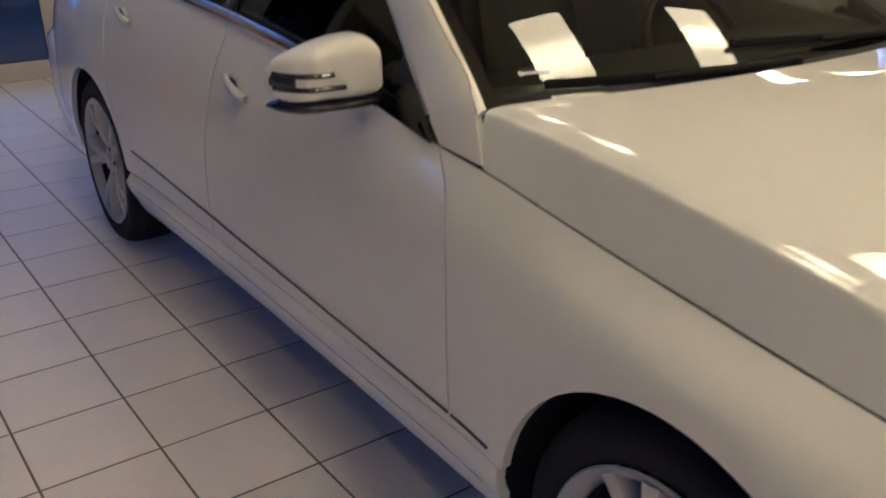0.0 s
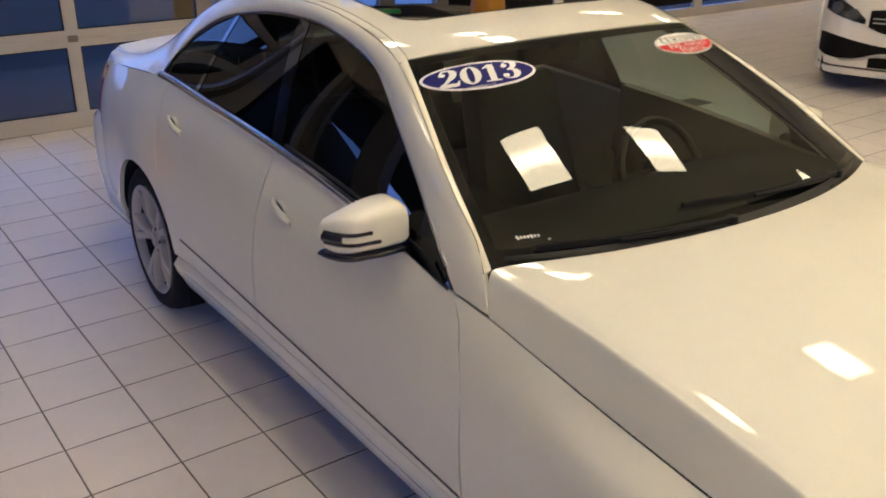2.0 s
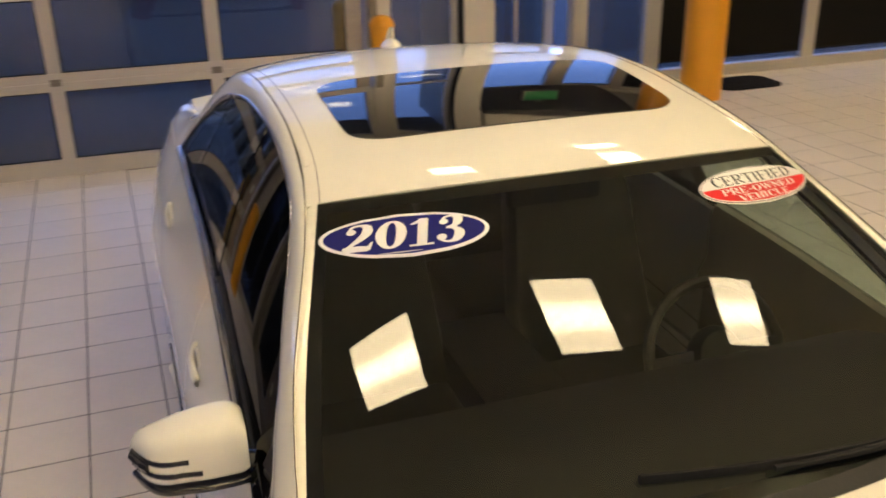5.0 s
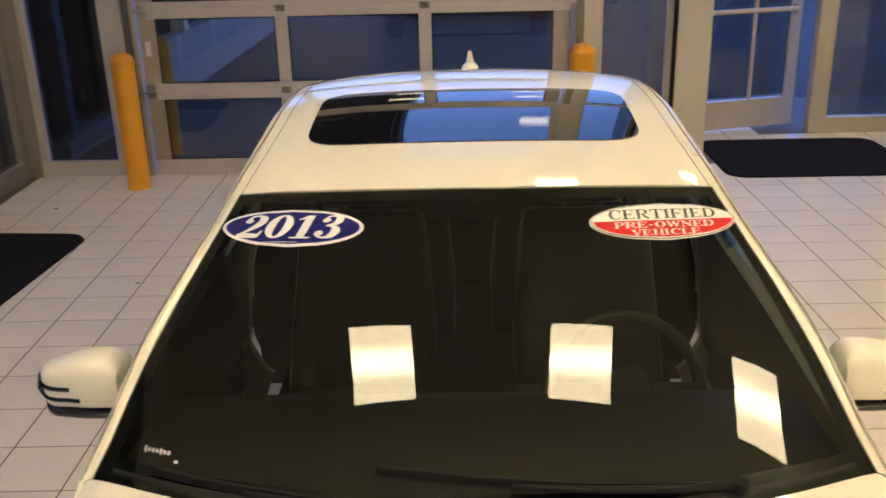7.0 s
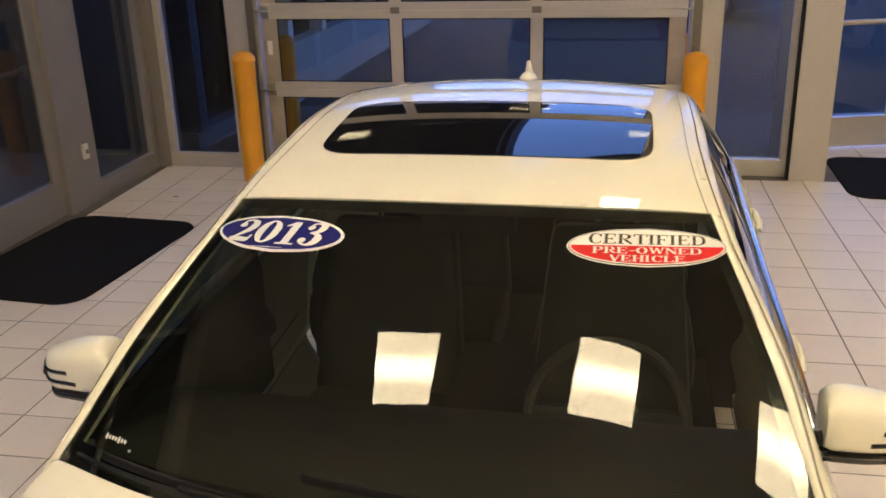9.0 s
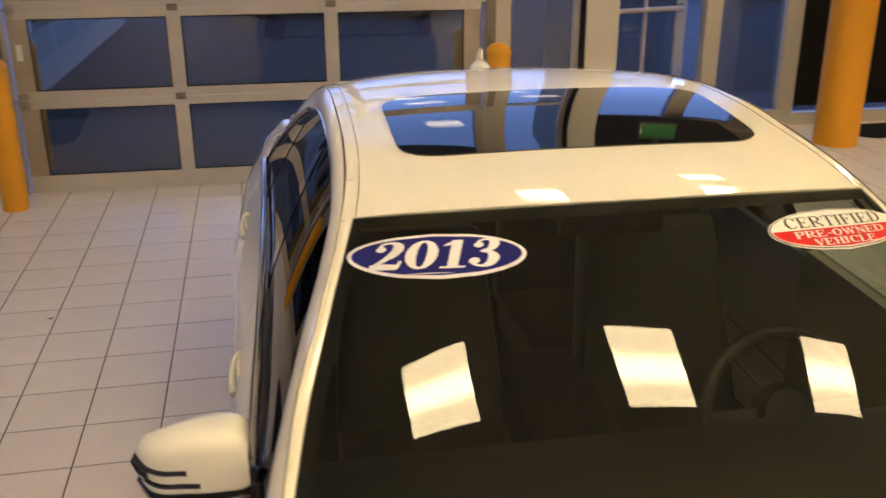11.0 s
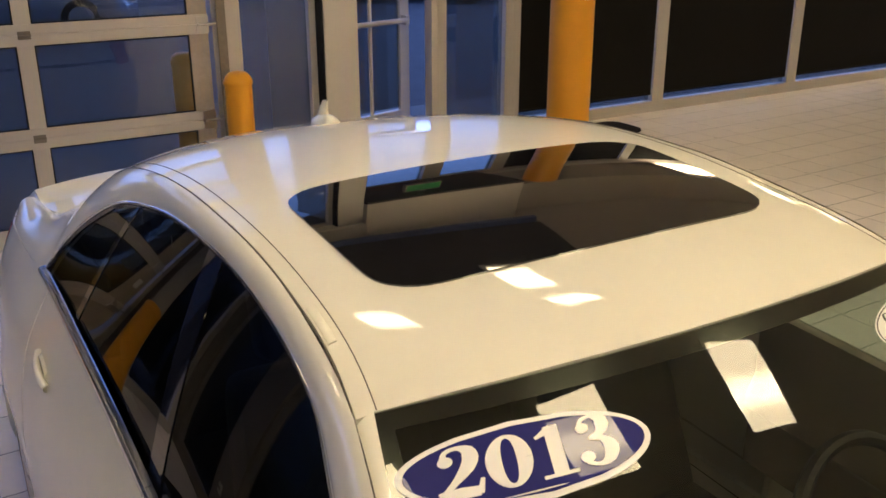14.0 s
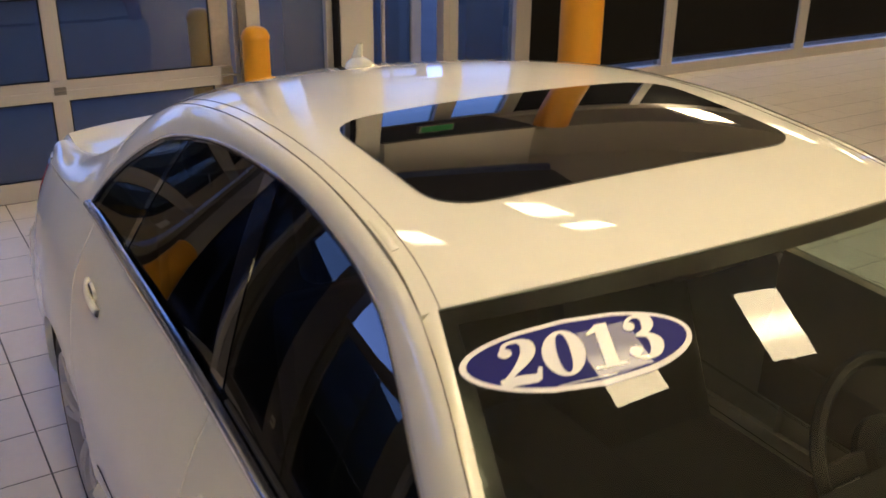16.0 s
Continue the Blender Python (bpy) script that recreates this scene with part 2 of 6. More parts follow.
def box(x0, x1, y0, y1, z0, z1, bevel=0.0, bm=None, seg=2):
    own = bmesh.new()
    bmesh.ops.create_cube(own, size=1)
    for v in own.verts:
        v.co = Vector(((x0 + x1) / 2 + v.co.x * (x1 - x0), (y0 + y1) / 2 + v.co.y * (y1 - y0), (z0 + z1) / 2 + v.co.z * (z1 - z0)))
    if bevel:
        bmesh.ops.bevel(own, geom=own.edges[:] + own.verts[:], offset=bevel, segments=seg, affect="EDGES", profile=0.7)
    if bm is None:
        return own
    merge(bm, own)
    return bm


def merge(bm, other):
    me = bpy.data.meshes.new("tmp")
    other.to_mesh(me)
    other.free()
    bm.from_mesh(me)
    bpy.data.meshes.remove(me)
    return bm


def move(bm, m):
    bmesh.ops.transform(bm, matrix=m, verts=bm.verts[:])
    return bm


def lathe(profile, n=32, axis="z"):
    """A turned shape from (radius, height) pairs."""
    bm = bmesh.new()
    rings = []
    for r, h in profile:
        if r < 1e-6:
            rings.append([bm.verts.new((0, 0, h))])
        else:
            rings.append([bm.verts.new((r * math.cos(2 * math.pi * k / n), r * math.sin(2 * math.pi * k / n), h)) for k in range(n)])
    for a, b in zip(rings, rings[1:]):
        for k in range(n):
            j = (k + 1) % n
            if len(a) == 1 and len(b) > 1:
                bm.faces.new((a[0], b[k], b[j]))
            elif len(b) == 1 and len(a) > 1:
                bm.faces.new((a[k], a[j], b[0]))
            elif len(a) > 1:
                bm.faces.new((a[k], a[j], b[j], b[k]))
    bmesh.ops.recalc_face_normals(bm, faces=bm.faces[:])
    if axis == "x":
        move(bm, pose(0, 0, 0, 0, 90, 0))
    if axis == "y":
        move(bm, pose(0, 0, 0, -90, 0, 0))
    return bm


def tube(points, radius, n=8, flat=1.0, bm=None):
    """A round rod along points."""
    bm = bm or bmesh.new()
    pts = [Vector(p) for p in points]
    rings = []
    for i, p in enumerate(pts):
        d = (pts[min(i + 1, len(pts) - 1)] - pts[max(i - 1, 0)]).normalized()
        side = d.cross(Vector((0, 0, 1)))
        side = side.normalized() if side.length > 1e-4 else Vector((1, 0, 0))
        up = side.cross(d).normalized()
        r = radius[i] if isinstance(radius, (list, tuple)) else radius
        rings.append([bm.verts.new(p + r * (math.cos(2 * math.pi * k / n) * side + flat * math.sin(2 * math.pi * k / n) * up)) for k in range(n)])
    for a, b in zip(rings, rings[1:]):
        for k in range(n):
            bm.faces.new((a[k], a[(k + 1) % n], b[(k + 1) % n], b[k]))
    bm.faces.new(rings[0][::-1])
    bm.faces.new(rings[-1])
    bmesh.ops.recalc_face_normals(bm, faces=bm.faces[:])
    return bm


def keyed(keys):
    """A smooth curve through rows of (parameter, values...)."""
    t = np.array([k[0] for k in keys], float)
    v = np.array([k[1:] for k in keys], float)
    d = np.zeros_like(v)
    h = np.diff(t)[:, None]
    s = np.diff(v, axis=0) / h
    d[0], d[-1] = s[0], s[-1]
    if len(t) > 2:
        same = (s[1:] * s[:-1]) > 0
        w = (h[:-1] * s[1:] + h[1:] * s[:-1]) / (h[1:] + h[:-1])
        d[1:-1] = np.where(same, w, w * 0.35)

    def at(x):
        i = int(np.clip(np.searchsorted(t, x) - 1, 0, len(t) - 2))
        hh = t[i + 1] - t[i]
        u = min(max((x - t[i]) / hh, 0.0), 1.0)
        a = (2 * u**3 - 3 * u**2 + 1) * v[i] + (u**3 - 2 * u**2 + u) * hh * d[i]
        b = (-2 * u**3 + 3 * u**2) * v[i + 1] + (u**3 - u**2) * hh * d[i + 1]
        r = a + b
        return float(r[0]) if len(r) == 1 else r

    return at


def spline(keys):
    """A curve of even curvature through rows of (parameter, value)."""
    t, v = np.array([k[0] for k in keys], float), np.array([k[1] for k in keys], float)
    n, h = len(t), np.diff(t)
    a, r = np.eye(n), np.zeros(n)
    for i in range(1, n - 1):
        a[i, i - 1], a[i, i], a[i, i + 1] = h[i - 1], 2 * (h[i - 1] + h[i]), h[i]
        r[i] = 6 * ((v[i + 1] - v[i]) / h[i] - (v[i] - v[i - 1]) / h[i - 1])
    a[0, 1] = a[-1, -2] = -1
    m = np.linalg.solve(a, r)

    def at(x):
        i = int(np.clip(np.searchsorted(t, x) - 1, 0, n - 2))
        p, q = (t[i + 1] - x) / h[i], (x - t[i]) / h[i]
        return float(p * v[i] + q * v[i + 1] + ((p**3 - p) * m[i] + (q**3 - q) * m[i + 1]) * h[i] ** 2 / 6)

    return at


def sheet(rows, hint, flange=0.0, bm=None, thick=0.0):
    """A skin through rows of points, facing away from hint; flange: depth of a turned-in edge all round."""
    bm = bm or bmesh.new()
    g = [[bm.verts.new(Vector(p)) for p in row] for row in rows]
    n, m = len(g), len(g[0])
    mid = g[n // 2][m // 2].co
    e1 = g[min(n // 2 + 1, n - 1)][m // 2].co - g[max(n // 2 - 1, 0)][m // 2].co
    e2 = g[n // 2][min(m // 2 + 1, m - 1)].co - g[n // 2][max(m // 2 - 1, 0)].co
    flip = e1.cross(e2).dot(mid - Vector(hint)) < 0
    faces = []
    for i in range(n - 1):
        for j in range(m - 1):
            q = [g[i][j], g[i + 1][j], g[i + 1][j + 1], g[i][j + 1]]
            if (q[0].co - q[2].co).length < 1e-7 and (q[1].co - q[3].co).length < 1e-7:
                continue
            faces.append(bm.faces.new(q[::-1] if flip else q))
    if flange:
        bm.normal_update()
        ring = [g[i][0] for i in range(n)] + [g[n - 1][j] for j in range(1, m)] + [g[i][m - 1] for i in range(n - 2, -1, -1)] + [g[0][j] for j in range(m - 2, 0, -1)]
        inner = [bm.verts.new(v.co - v.normal * flange) for v in ring]
        for k in range(len(ring)):
            j = (k + 1) % len(ring)
            q = [ring[k], ring[j], inner[j], inner[k]]
            bm.faces.new(q if flip else q[::-1])
    return bm


def spaced(a, b, n, extra=()):
    return sorted(set([a + (b - a) * i / (n - 1) for i in range(n)] + [e for e in extra if a < e < b]))


# ---------------------------------------------------------------- the room
DOOR_Y, ENTRY_Y, SIDE_X, CEIL_Z = 6.30, 7.36, -3.60, 4.60
ENTRY_TOP, SOFFIT_Z = 4.0, 4.06
DOOR_HEAD, GLASS_TOP = 3.15, 4.36
GRID = pose(-0.952, 2.328, 0, 0, 0, 1.3)
PITCH = 0.3048

grout = part("floor", box(-9, 14, -9, 7.36, -0.12, -0.0014), GROUT)
tagged(grout, "grey grout bed under the showroom tiles", "floor", kind="structure")


def storefront(name, label, x0, x1, y, z0, z1, frame_w=0.055, depth=0.11, pane=PANE, mullions=(), rails=(), sill=0.10, axis="x", bars=ALU):
    """A glazed aluminium frame in a wall: axis says along which axis it runs."""
    root = thing(name, label, "window", kind="structure")

    def slab(n, a, b, c, d, mater, dep=depth, shift=0.0, bevel=0.004):
        bm = box(a, b, y - dep / 2 + shift, y + dep / 2 + shift, c, d, bevel)
        if axis == "y":
            move(bm, Matrix(((0, 1, 0, 0), (1, 0, 0, 0), (0, 0, 1, 0), (0, 0, 0, 1))))
            bmesh.ops.recalc_face_normals(bm, faces=bm.faces[:])
        return part(n, bm, mater, root, smooth=False)

    slab("bottom_rail", x0, x1, z0, z0 + sill, bars)
    slab("top_rail", x0, x1, z1 - frame_w, z1, bars)
    edges = [x0 + frame_w / 2, *mullions, x1 - frame_w / 2]
    for e in edges:
        slab("mullion", e - frame_w / 2, e + frame_w / 2, z0 + sill, z1 - frame_w, bars)
    for r in rails:
        for a, b in zip(edges, edges[1:]):
            slab("cross_rail", a + frame_w / 2, b - frame_w / 2, r - 0.03, r + 0.03, bars)
    for a, b in zip(edges, edges[1:]):
        p = slab("pane", a + frame_w / 2 - 0.005, b - frame_w / 2 + 0.005, z0 + sill - 0.005, z1 - frame_w + 0.005, pane, 0.008, 0, 0)
        p.visible_shadow = False
    return root


# overhead door of glazed sections
def overhead_door():
    root = thing("door_1", "closed glazed sectional overhead garage door in pale aluminium", "door", kind="structure")
    xs = (-2.515, -1.416, -0.322, 0.775)
    zs = (0.0, 0.672, 1.291, 1.910, 2.529, 3.148)
    y = DOOR_Y
    for k in range(5):
        z0, z1 = zs[k], zs[k + 1]
        low = 0.125 if k == 0 else 0.062
        sec = part("door_section", box(xs[0], xs[3], y, y + 0.045, z0 + 0.0006, z0 + low, 0.003), ALU, root, smooth=False)
        part("section_rail", box(xs[0], xs[3], y, y + 0.045, z1 - 0.062, z1 - 0.0006, 0.003), ALU, sec, smooth=False)
        for i, x in enumerate(xs):
            w0, w1 = (x - 0.0, x + 0.125) if i == 0 else (x - 0.125, x) if i == 3 else (x - 0.048, x + 0.048)
            part("section_stile", box(w0, w1, y + 0.002, y + 0.043, z0 + low, z1 - 0.062, 0.003), ALU_STAINED if i in (0, 3) else ALU, sec, smooth=False)
        for i in range(3):
            a = xs[i] + (0.125 if i == 0 else 0.048)
            b = xs[i + 1] - (0.125 if i == 2 else 0.048)
            p = part("pane", box(a - 0.004, b + 0.004, y + 0.020, y + 0.026, z0 + low - 0.004, z1 - 0.058), PANE, sec, smooth=False)
            p.visible_shadow = False
            for (u0, u1, v0, v1) in ((a, b, z0 + low, z0 + low + 0.009), (a, b, z1 - 0.071, z1 - 0.062), (a, a + 0.009, z0 + low, z1 - 0.062), (b - 0.009, b, z0 + low, z1 - 0.062)):
                part("glazing_bead", box(u0, u1, y + 0.010, y + 0.019, v0, v1), RUBBER, sec, smooth=False)
        if k:
            for x in xs[1:3]:
                hinge = bmesh.new()
                box(x - 0.036, x + 0.036, y - 0.007, y, z0 - 0.024, z0 - 0.004, 0.002, hinge)
                box(x - 0.036, x + 0.036, y - 0.007, y, z0 + 0.004, z0 + 0.024, 0.002, hinge)
                merge(hinge, move(lathe([(0, -0.036), (0.007, -0.036), (0.007, 0.036), (0, 0.036)], 8, "x"), pose(x, y - 0.010, z0)))
                part("hinge", hinge, ALU_DARK, root)
            for x, s in ((xs[0], 1), (xs[3], -1)):
                hinge = bmesh.new()
                box(x, x + s * 0.075, y - 0.012, y, z0 - 0.055, z0 - 0.006, 0.003, hinge)
                box(x, x + s * 0.075, y - 0.012, y, z0 + 0.006, z0 + 0.05, 0.003, hinge)
                bmesh.ops.recalc_face_normals(hinge, faces=hinge.faces[:])
                merge(hinge, move(lathe([(0, -0.075), (0.009, -0.075), (0.009, 0.075), (0, 0.075)], 10, "x"), pose(x, y - 0.028, z0)))
                merge(hinge, move(lathe([(0, -0.012), (0.022, -0.012), (0.022, 0.012), (0, 0.012)], 14, "x"), pose(x - s * 0.07, y - 0.028, z0)))
                part("roller_hinge", hinge, STEEL, root)
    part("paper_label", box(xs[0] + 0.035, xs[0] + 0.075, y - 0.002, y, 0.95, 1.06), STICKER_WHITE, root, "small white paper label", smooth=False)
    for x, s in ((xs[0], -1), (xs[3], 1)):
        tr = bmesh.new()
        box(x + s * 0.04, x + s * 0.10, y - 0.062, y - 0.055, 0.02, DOOR_HEAD, 0, tr)
        box(x + s * 0.097, x + s * 0.10, y - 0.062, y + 0.03, 0.02, DOOR_HEAD, 0, tr)
        bmesh.ops.recalc_face_normals(tr, faces=tr.faces[:])
        part("door_track", tr, ALU_DARK, root, smooth=False)
    return root


overhead_door()
# aluminium jambs and glazing beside the overhead door
jambs = [(-2.76, -2.535), (0.795, 0.985)]
for a, b in jambs:
    tagged(part("trim", box(a, b, DOOR_Y - 0.02, DOOR_Y + 0.16, 0, GLASS_TOP, 0.006), ALU, smooth=False), "pale aluminium jamb beside the overhead door", "trim", kind="structure")
storefront("window_1", "narrow floor-length sidelight glass in aluminium frame", 0.985, 1.60, DOOR_Y + 0.21, 0, GLASS_TOP, 0.06, 0.11, PANE, rails=(DOOR_HEAD + 0.06,), sill=0.13)
storefront("window_8", "wide clear glass panel above the overhead door", -2.535, 0.795, DOOR_Y + 0.06, DOOR_HEAD, GLASS_TOP, 0.06, 0.11, PANE, sill=0.13)
storefront("window_2", "narrow dark sidelight glass by the overhead door", -3.445, -2.76, DOOR_Y + 0.05, 0, 3.45, 0.06, 0.11, PANE_DIM, sill=0.12)
tagged(part("trim", box(1.586, 1.599, DOOR_Y + 0.045, DOOR_Y + 0.150, 0.0, GLASS_TOP, 0.003), RUBBER, smooth=False), "black rubber strip beside the sidelight glass", "trim", kind="structure")
pier = bmesh.new()
box(1.60, 1.86, DOOR_Y + 0.04, ENTRY_Y + 0.1, 0, GLASS_TOP, 0.008, pier)
tagged(part("wall_pier", pier, ALU, smooth=False), "pale painted metal pier between door and entrance", "wall", kind="structure")
# entrance glazing on the set-back wall
storefront("window_3", "entrance sidelight glass in aluminium frame", 3.08, 3.88, ENTRY_Y, 0, ENTRY_TOP, 0.09, 0.12, PANE, sill=0.14)
BLACK_X = (3.88, 5.70, 7.72, 9.74, 11.76)
for a, b in zip(BLACK_X, BLACK_X[1:]):
    win = storefront("window_4", "large showroom window with a lowered black blind in aluminium frame", a, b, ENTRY_Y, 0, ENTRY_TOP, 0.075, 0.12, PANE, sill=0.11)
    part("blind", box(a + 0.085, b - 0.085, ENTRY_Y - 0.040, ENTRY_Y - 0.036, 0.185, ENTRY_TOP - 0.08), BLACK_PANEL, win, "lowered black roller blind", smooth=False)
    part("blind_rod", box(a + 0.085, b - 0.085, ENTRY_Y - 0.046, ENTRY_Y - 0.030, 0.175, 0.195, 0.003), BLACK_PANEL, win, smooth=False)
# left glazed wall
storefront("window_5", "dark side window beside the showroom door", 5.28, 6.27, SIDE_X, 0, 3.45, 0.07, 0.11, PANE, sill=0.14, axis="y", bars=ALU_DIM)
storefront("window_6", "tall glazed panels with cross rails along the side wall", -8.0, 3.55, SIDE_X, 0, GLASS_TOP, 0.07, 0.11, PANE_SIDE, mullions=(-6.35, -4.7, -3.05, -1.4, 0.25, 1.9), rails=(1.05, 2.15, 3.30), sill=0.14, axis="y")
tagged(part("trim", box(SIDE_X - 0.06, SIDE_X + 0.06, 4.92, 5.28, 0, 3.45, 0.006), ALU_DIM, smooth=False), "wide pale door post with a small switch box", "trim", kind="structure")
tagged(part("trim", box(SIDE_X - 0.06, SIDE_X + 0.06, 3.55, 3.72, 0, 3.45, 0.006), ALU_DIM, smooth=False), "pale aluminium door post", "trim", kind="structure")
tagged(part("trim", box(SIDE_X - 0.07, -3.445, 6.27, 6.46, 0, 3.45, 0.006), ALU_DIM, smooth=False), "pale corner post of the glazing", "trim", kind="structure")


def wall(name, label, x0, x1, y0, y1, z0, z1, m=WALL):
    return tagged(part(name, box(x0, x1, y0, y1, z0, z1), m, smooth=False), label, "wall", kind="structure")


wall("wall_north_head", "painted wall above the overhead door", -3.75, 1.86, DOOR_Y - 0.02, DOOR_Y + 0.2, GLASS_TOP, CEIL_Z + 0.3)
wall("wall_north_west", "painted wall above the narrow sidelight", -3.75, -2.76, DOOR_Y - 0.02, DOOR_Y + 0.2, 3.45, GLASS_TOP)
wall("wall_north_entry_head", "painted wall above the entrance glazing", 1.86, 12.2, ENTRY_Y - 0.1, ENTRY_Y + 0.1, ENTRY_TOP, CEIL_Z + 0.3)
wall("wall_soffit_band", "dark underside of the bulkhead over the entrance", 1.88, 3.56, DOOR_Y, ENTRY_Y - 0.11, 3.90, 3.94, DARK_WALL)
wall("wall_soffit", "painted bulkhead above the entrance recess", 1.88, 3.56, DOOR_Y - 0.004, ENTRY_Y - 0.11, 3.94, CEIL_Z)
wall("wall_soffit_east", "lowered ceiling band along the showroom windows", 3.57, 12.09, DOOR_Y + 0.15, ENTRY_Y - 0.11, SOFFIT_Z, CEIL_Z, CEIL)
sign = thing("exit_sign", "green glowing exit sign above the entrance", "sign")
part("sign_box", box(2.34, 2.72, 6.47, 6.53, 3.68, 3.87, 0.01), ALU_DARK, sign, smooth=False)
part("stem", box(2.50, 2.56, 6.48, 6.52, 3.865, 3.90), ALU_DARK, sign, smooth=False)
part("sign_face", box(2.36, 2.70, 6.464, 6.469, 3.70, 3.85), EXIT_GREEN, sign, smooth=False)
wall("wall_west_head", "painted wall above the side door", SIDE_X - 0.1, SIDE_X + 0.1, 3.55, 6.28, 3.45, CEIL_Z + 0.3)
wall("wall_west_lintel", "painted band above the side glazing", SIDE_X - 0.1, SIDE_X + 0.1, -8.0, 3.55, GLASS_TOP, CEIL_Z + 0.3)
wall("wall_west", "painted side wall", SIDE_X - 0.1, SIDE_X + 0.1, -9, -8.0, 0, CEIL_Z + 0.3)
wall("wall_south", "painted wall behind the car", -3.7, 12.2, -9.1, -8.9, 0, CEIL_Z + 0.3)
wall("wall_east", "painted end wall of the showroom", 12.1, 12.3, -9, 7.4, 0, CEIL_Z + 0.3)
tagged(part("ceiling", box(-3.8, 12.3, -9.1, 7.5, CEIL_Z, CEIL_Z + 0.1), CEIL, smooth=False), "grey panelled showroom ceiling", "ceiling", kind="structure")

# flat panel over the overhead door, a recess's shade in its dark colour, with its edge strip
tagged(part("bay_panel", box(-1.90, 3.70, 3.62, 6.08, CEIL_Z - 0.012, CEIL_Z - 0.004), BAY, smooth=False), "flat dark ceiling panel standing for the recess over the overhead door", "ceiling", kind="structure")
# the blue light along this edge is painted into the strip's colour
tagged(part("ceiling_beam", box(-1.90, 3.66, 6.08, 6.13, CEIL_Z - 0.09, CEIL_Z - 0.002), BAY_EDGE, smooth=False), "edge strip of the ceiling bay with blue light in its colour", "beam", kind="structure")


def entry_door(name, label, hinge, width, turn, pane=PANE, bars=ALU):
    """A glazed aluminium door leaf with a push bar."""
    root = thing(name, label, "door", kind="structure", at=pose(*hinge, 0, 0, turn))
    part("stile", box(0, 0.11, -0.022, 0.022, 0.012, 2.12, 0.003), bars, root, smooth=False)
    part("stile", box(width - 0.11, width, -0.022, 0.022, 0.012, 2.12, 0.003), bars, root, smooth=False)
    part("bottom_rail", box(0.11, width - 0.11, -0.022, 0.022, 0.012, 0.27, 0.003), bars, root, smooth=False)
    part("top_rail", box(0.11, width - 0.11, -0.022, 0.022, 2.0, 2.12, 0.003), bars, root, smooth=False)
    p = part("pane", box(0.105, width - 0.105, -0.004, 0.004, 0.295, 2.005), pane, root, smooth=False)
    p.visible_shadow = False
    bar = part("push_bar", tube([(0.08, -0.075, 1.06), (width - 0.08, -0.075, 1.06)], 0.022, 10), bars, root)
    part("bar_end", box(0.05, 0.10, -0.085, -0.02, 1.02, 1.10, 0.004), bars, bar, smooth=False)
    part("bar_end", box(width - 0.10, width - 0.05, -0.085, -0.02, 1.02, 1.10, 0.004), bars, bar, smooth=False)
    part("latch_rod", tube([(width * 0.56, -0.03, 0.27), (width * 0.56, -0.03, 2.0)], 0.017, 8), bars, root)
    return root


entry_door("door_2", "glazed entrance door with a push bar, standing slightly open", (1.94, ENTRY_Y, 0), 1.08, 16)
tagged(part("trim", box(3.02, 3.08, ENTRY_Y - 0.06, ENTRY_Y + 0.06, 0, ENTRY_TOP, 0.004), ALU, smooth=False), "pale mullion beside the entrance door", "trim", kind="structure")
storefront("window_7", "transom glass above the entrance door", 1.86, 3.02, ENTRY_Y, 2.13, ENTRY_TOP, 0.06, 0.12, PANE, sill=0.06)
entry_door("door_3", "closed dark glazed side door with a pull bar", (SIDE_X, 4.92, 0), 1.20, -90, PANE, ALU_DIM)

# ---------------------------------------------------------------- outside
ground = part("ground", box(-60, 60, 6.36, 120, -0.30, -0.06), ASPHALT, smooth=False)
tagged(ground, "dark asphalt forecourt outside in the dusk", "ground", kind="structure")
walkway = part("pavement", box(-8, 13, 6.46, 8.9, -0.2, -0.015), CONCRETE, smooth=False)
tagged(walkway, "pale concrete apron outside the doors", "pavement", kind="structure")
tagged(part("ground", box(-60, -3.75, -40, 6.36, -0.30, -0.06), CONCRETE, smooth=False), "pale concrete ground beyond the side glazing", "ground", kind="structure")


def building(name, label, x0, x1, y0, y1, h, m):
    b = thing(name, label, "building")
    part("wall", box(x0, x1, y0, y1, -0.1, h), m, b, smooth=False)
    part("parapet", box(x0 - 0.1, x1 + 0.1, y0 - 0.1, y1 + 0.1, h, h + 0.35), CONCRETE, b, smooth=False)
    return b


canopy = thing("canopy", "dark flat canopy roof over the apron outside", "canopy")
part("soffit", box(-9.0, -0.98, 6.62, 15.0, 4.85, 4.95), BAY, canopy, smooth=False)
part("fascia", box(-9.1, -0.90, 6.60, 15.1, 4.95, 5.35), DARK_WALL, canopy, smooth=False)
for y in (8.0, 12.0):
    part("column", box(-4.6, -4.35, y, y + 0.25, -0.06, 4.85, 0.01), DARK_WALL, canopy, "dark canopy column", smooth=False)
for y in (9.6, 12.6):
    part("downlight", box(-2.3, -1.7, y, y + 0.12, 4.835, 4.85), WALL, canopy, "unlit strip light", smooth=False)
# unseen canopy, added only to hold sky light off the side glazing
sky_block = thing("canopy", "unseen flat canopy added along the side glazing to block sky light", "canopy")
part("soffit", box(-8.6, -3.78, -8.6, 3.4, 4.40, 4.48), BAY, sky_block, smooth=False)
part("fascia", box(-8.7, -3.76, -8.7, 3.5, 4.48, 4.75), DARK_WALL, sky_block, smooth=False)
for y in (-7.5, -2.5, 2.6):
    part("column", box(-8.2, -7.95, y, y + 0.25, -0.06, 4.40, 0.01), DARK_WALL, sky_block, "dark canopy column", smooth=False)
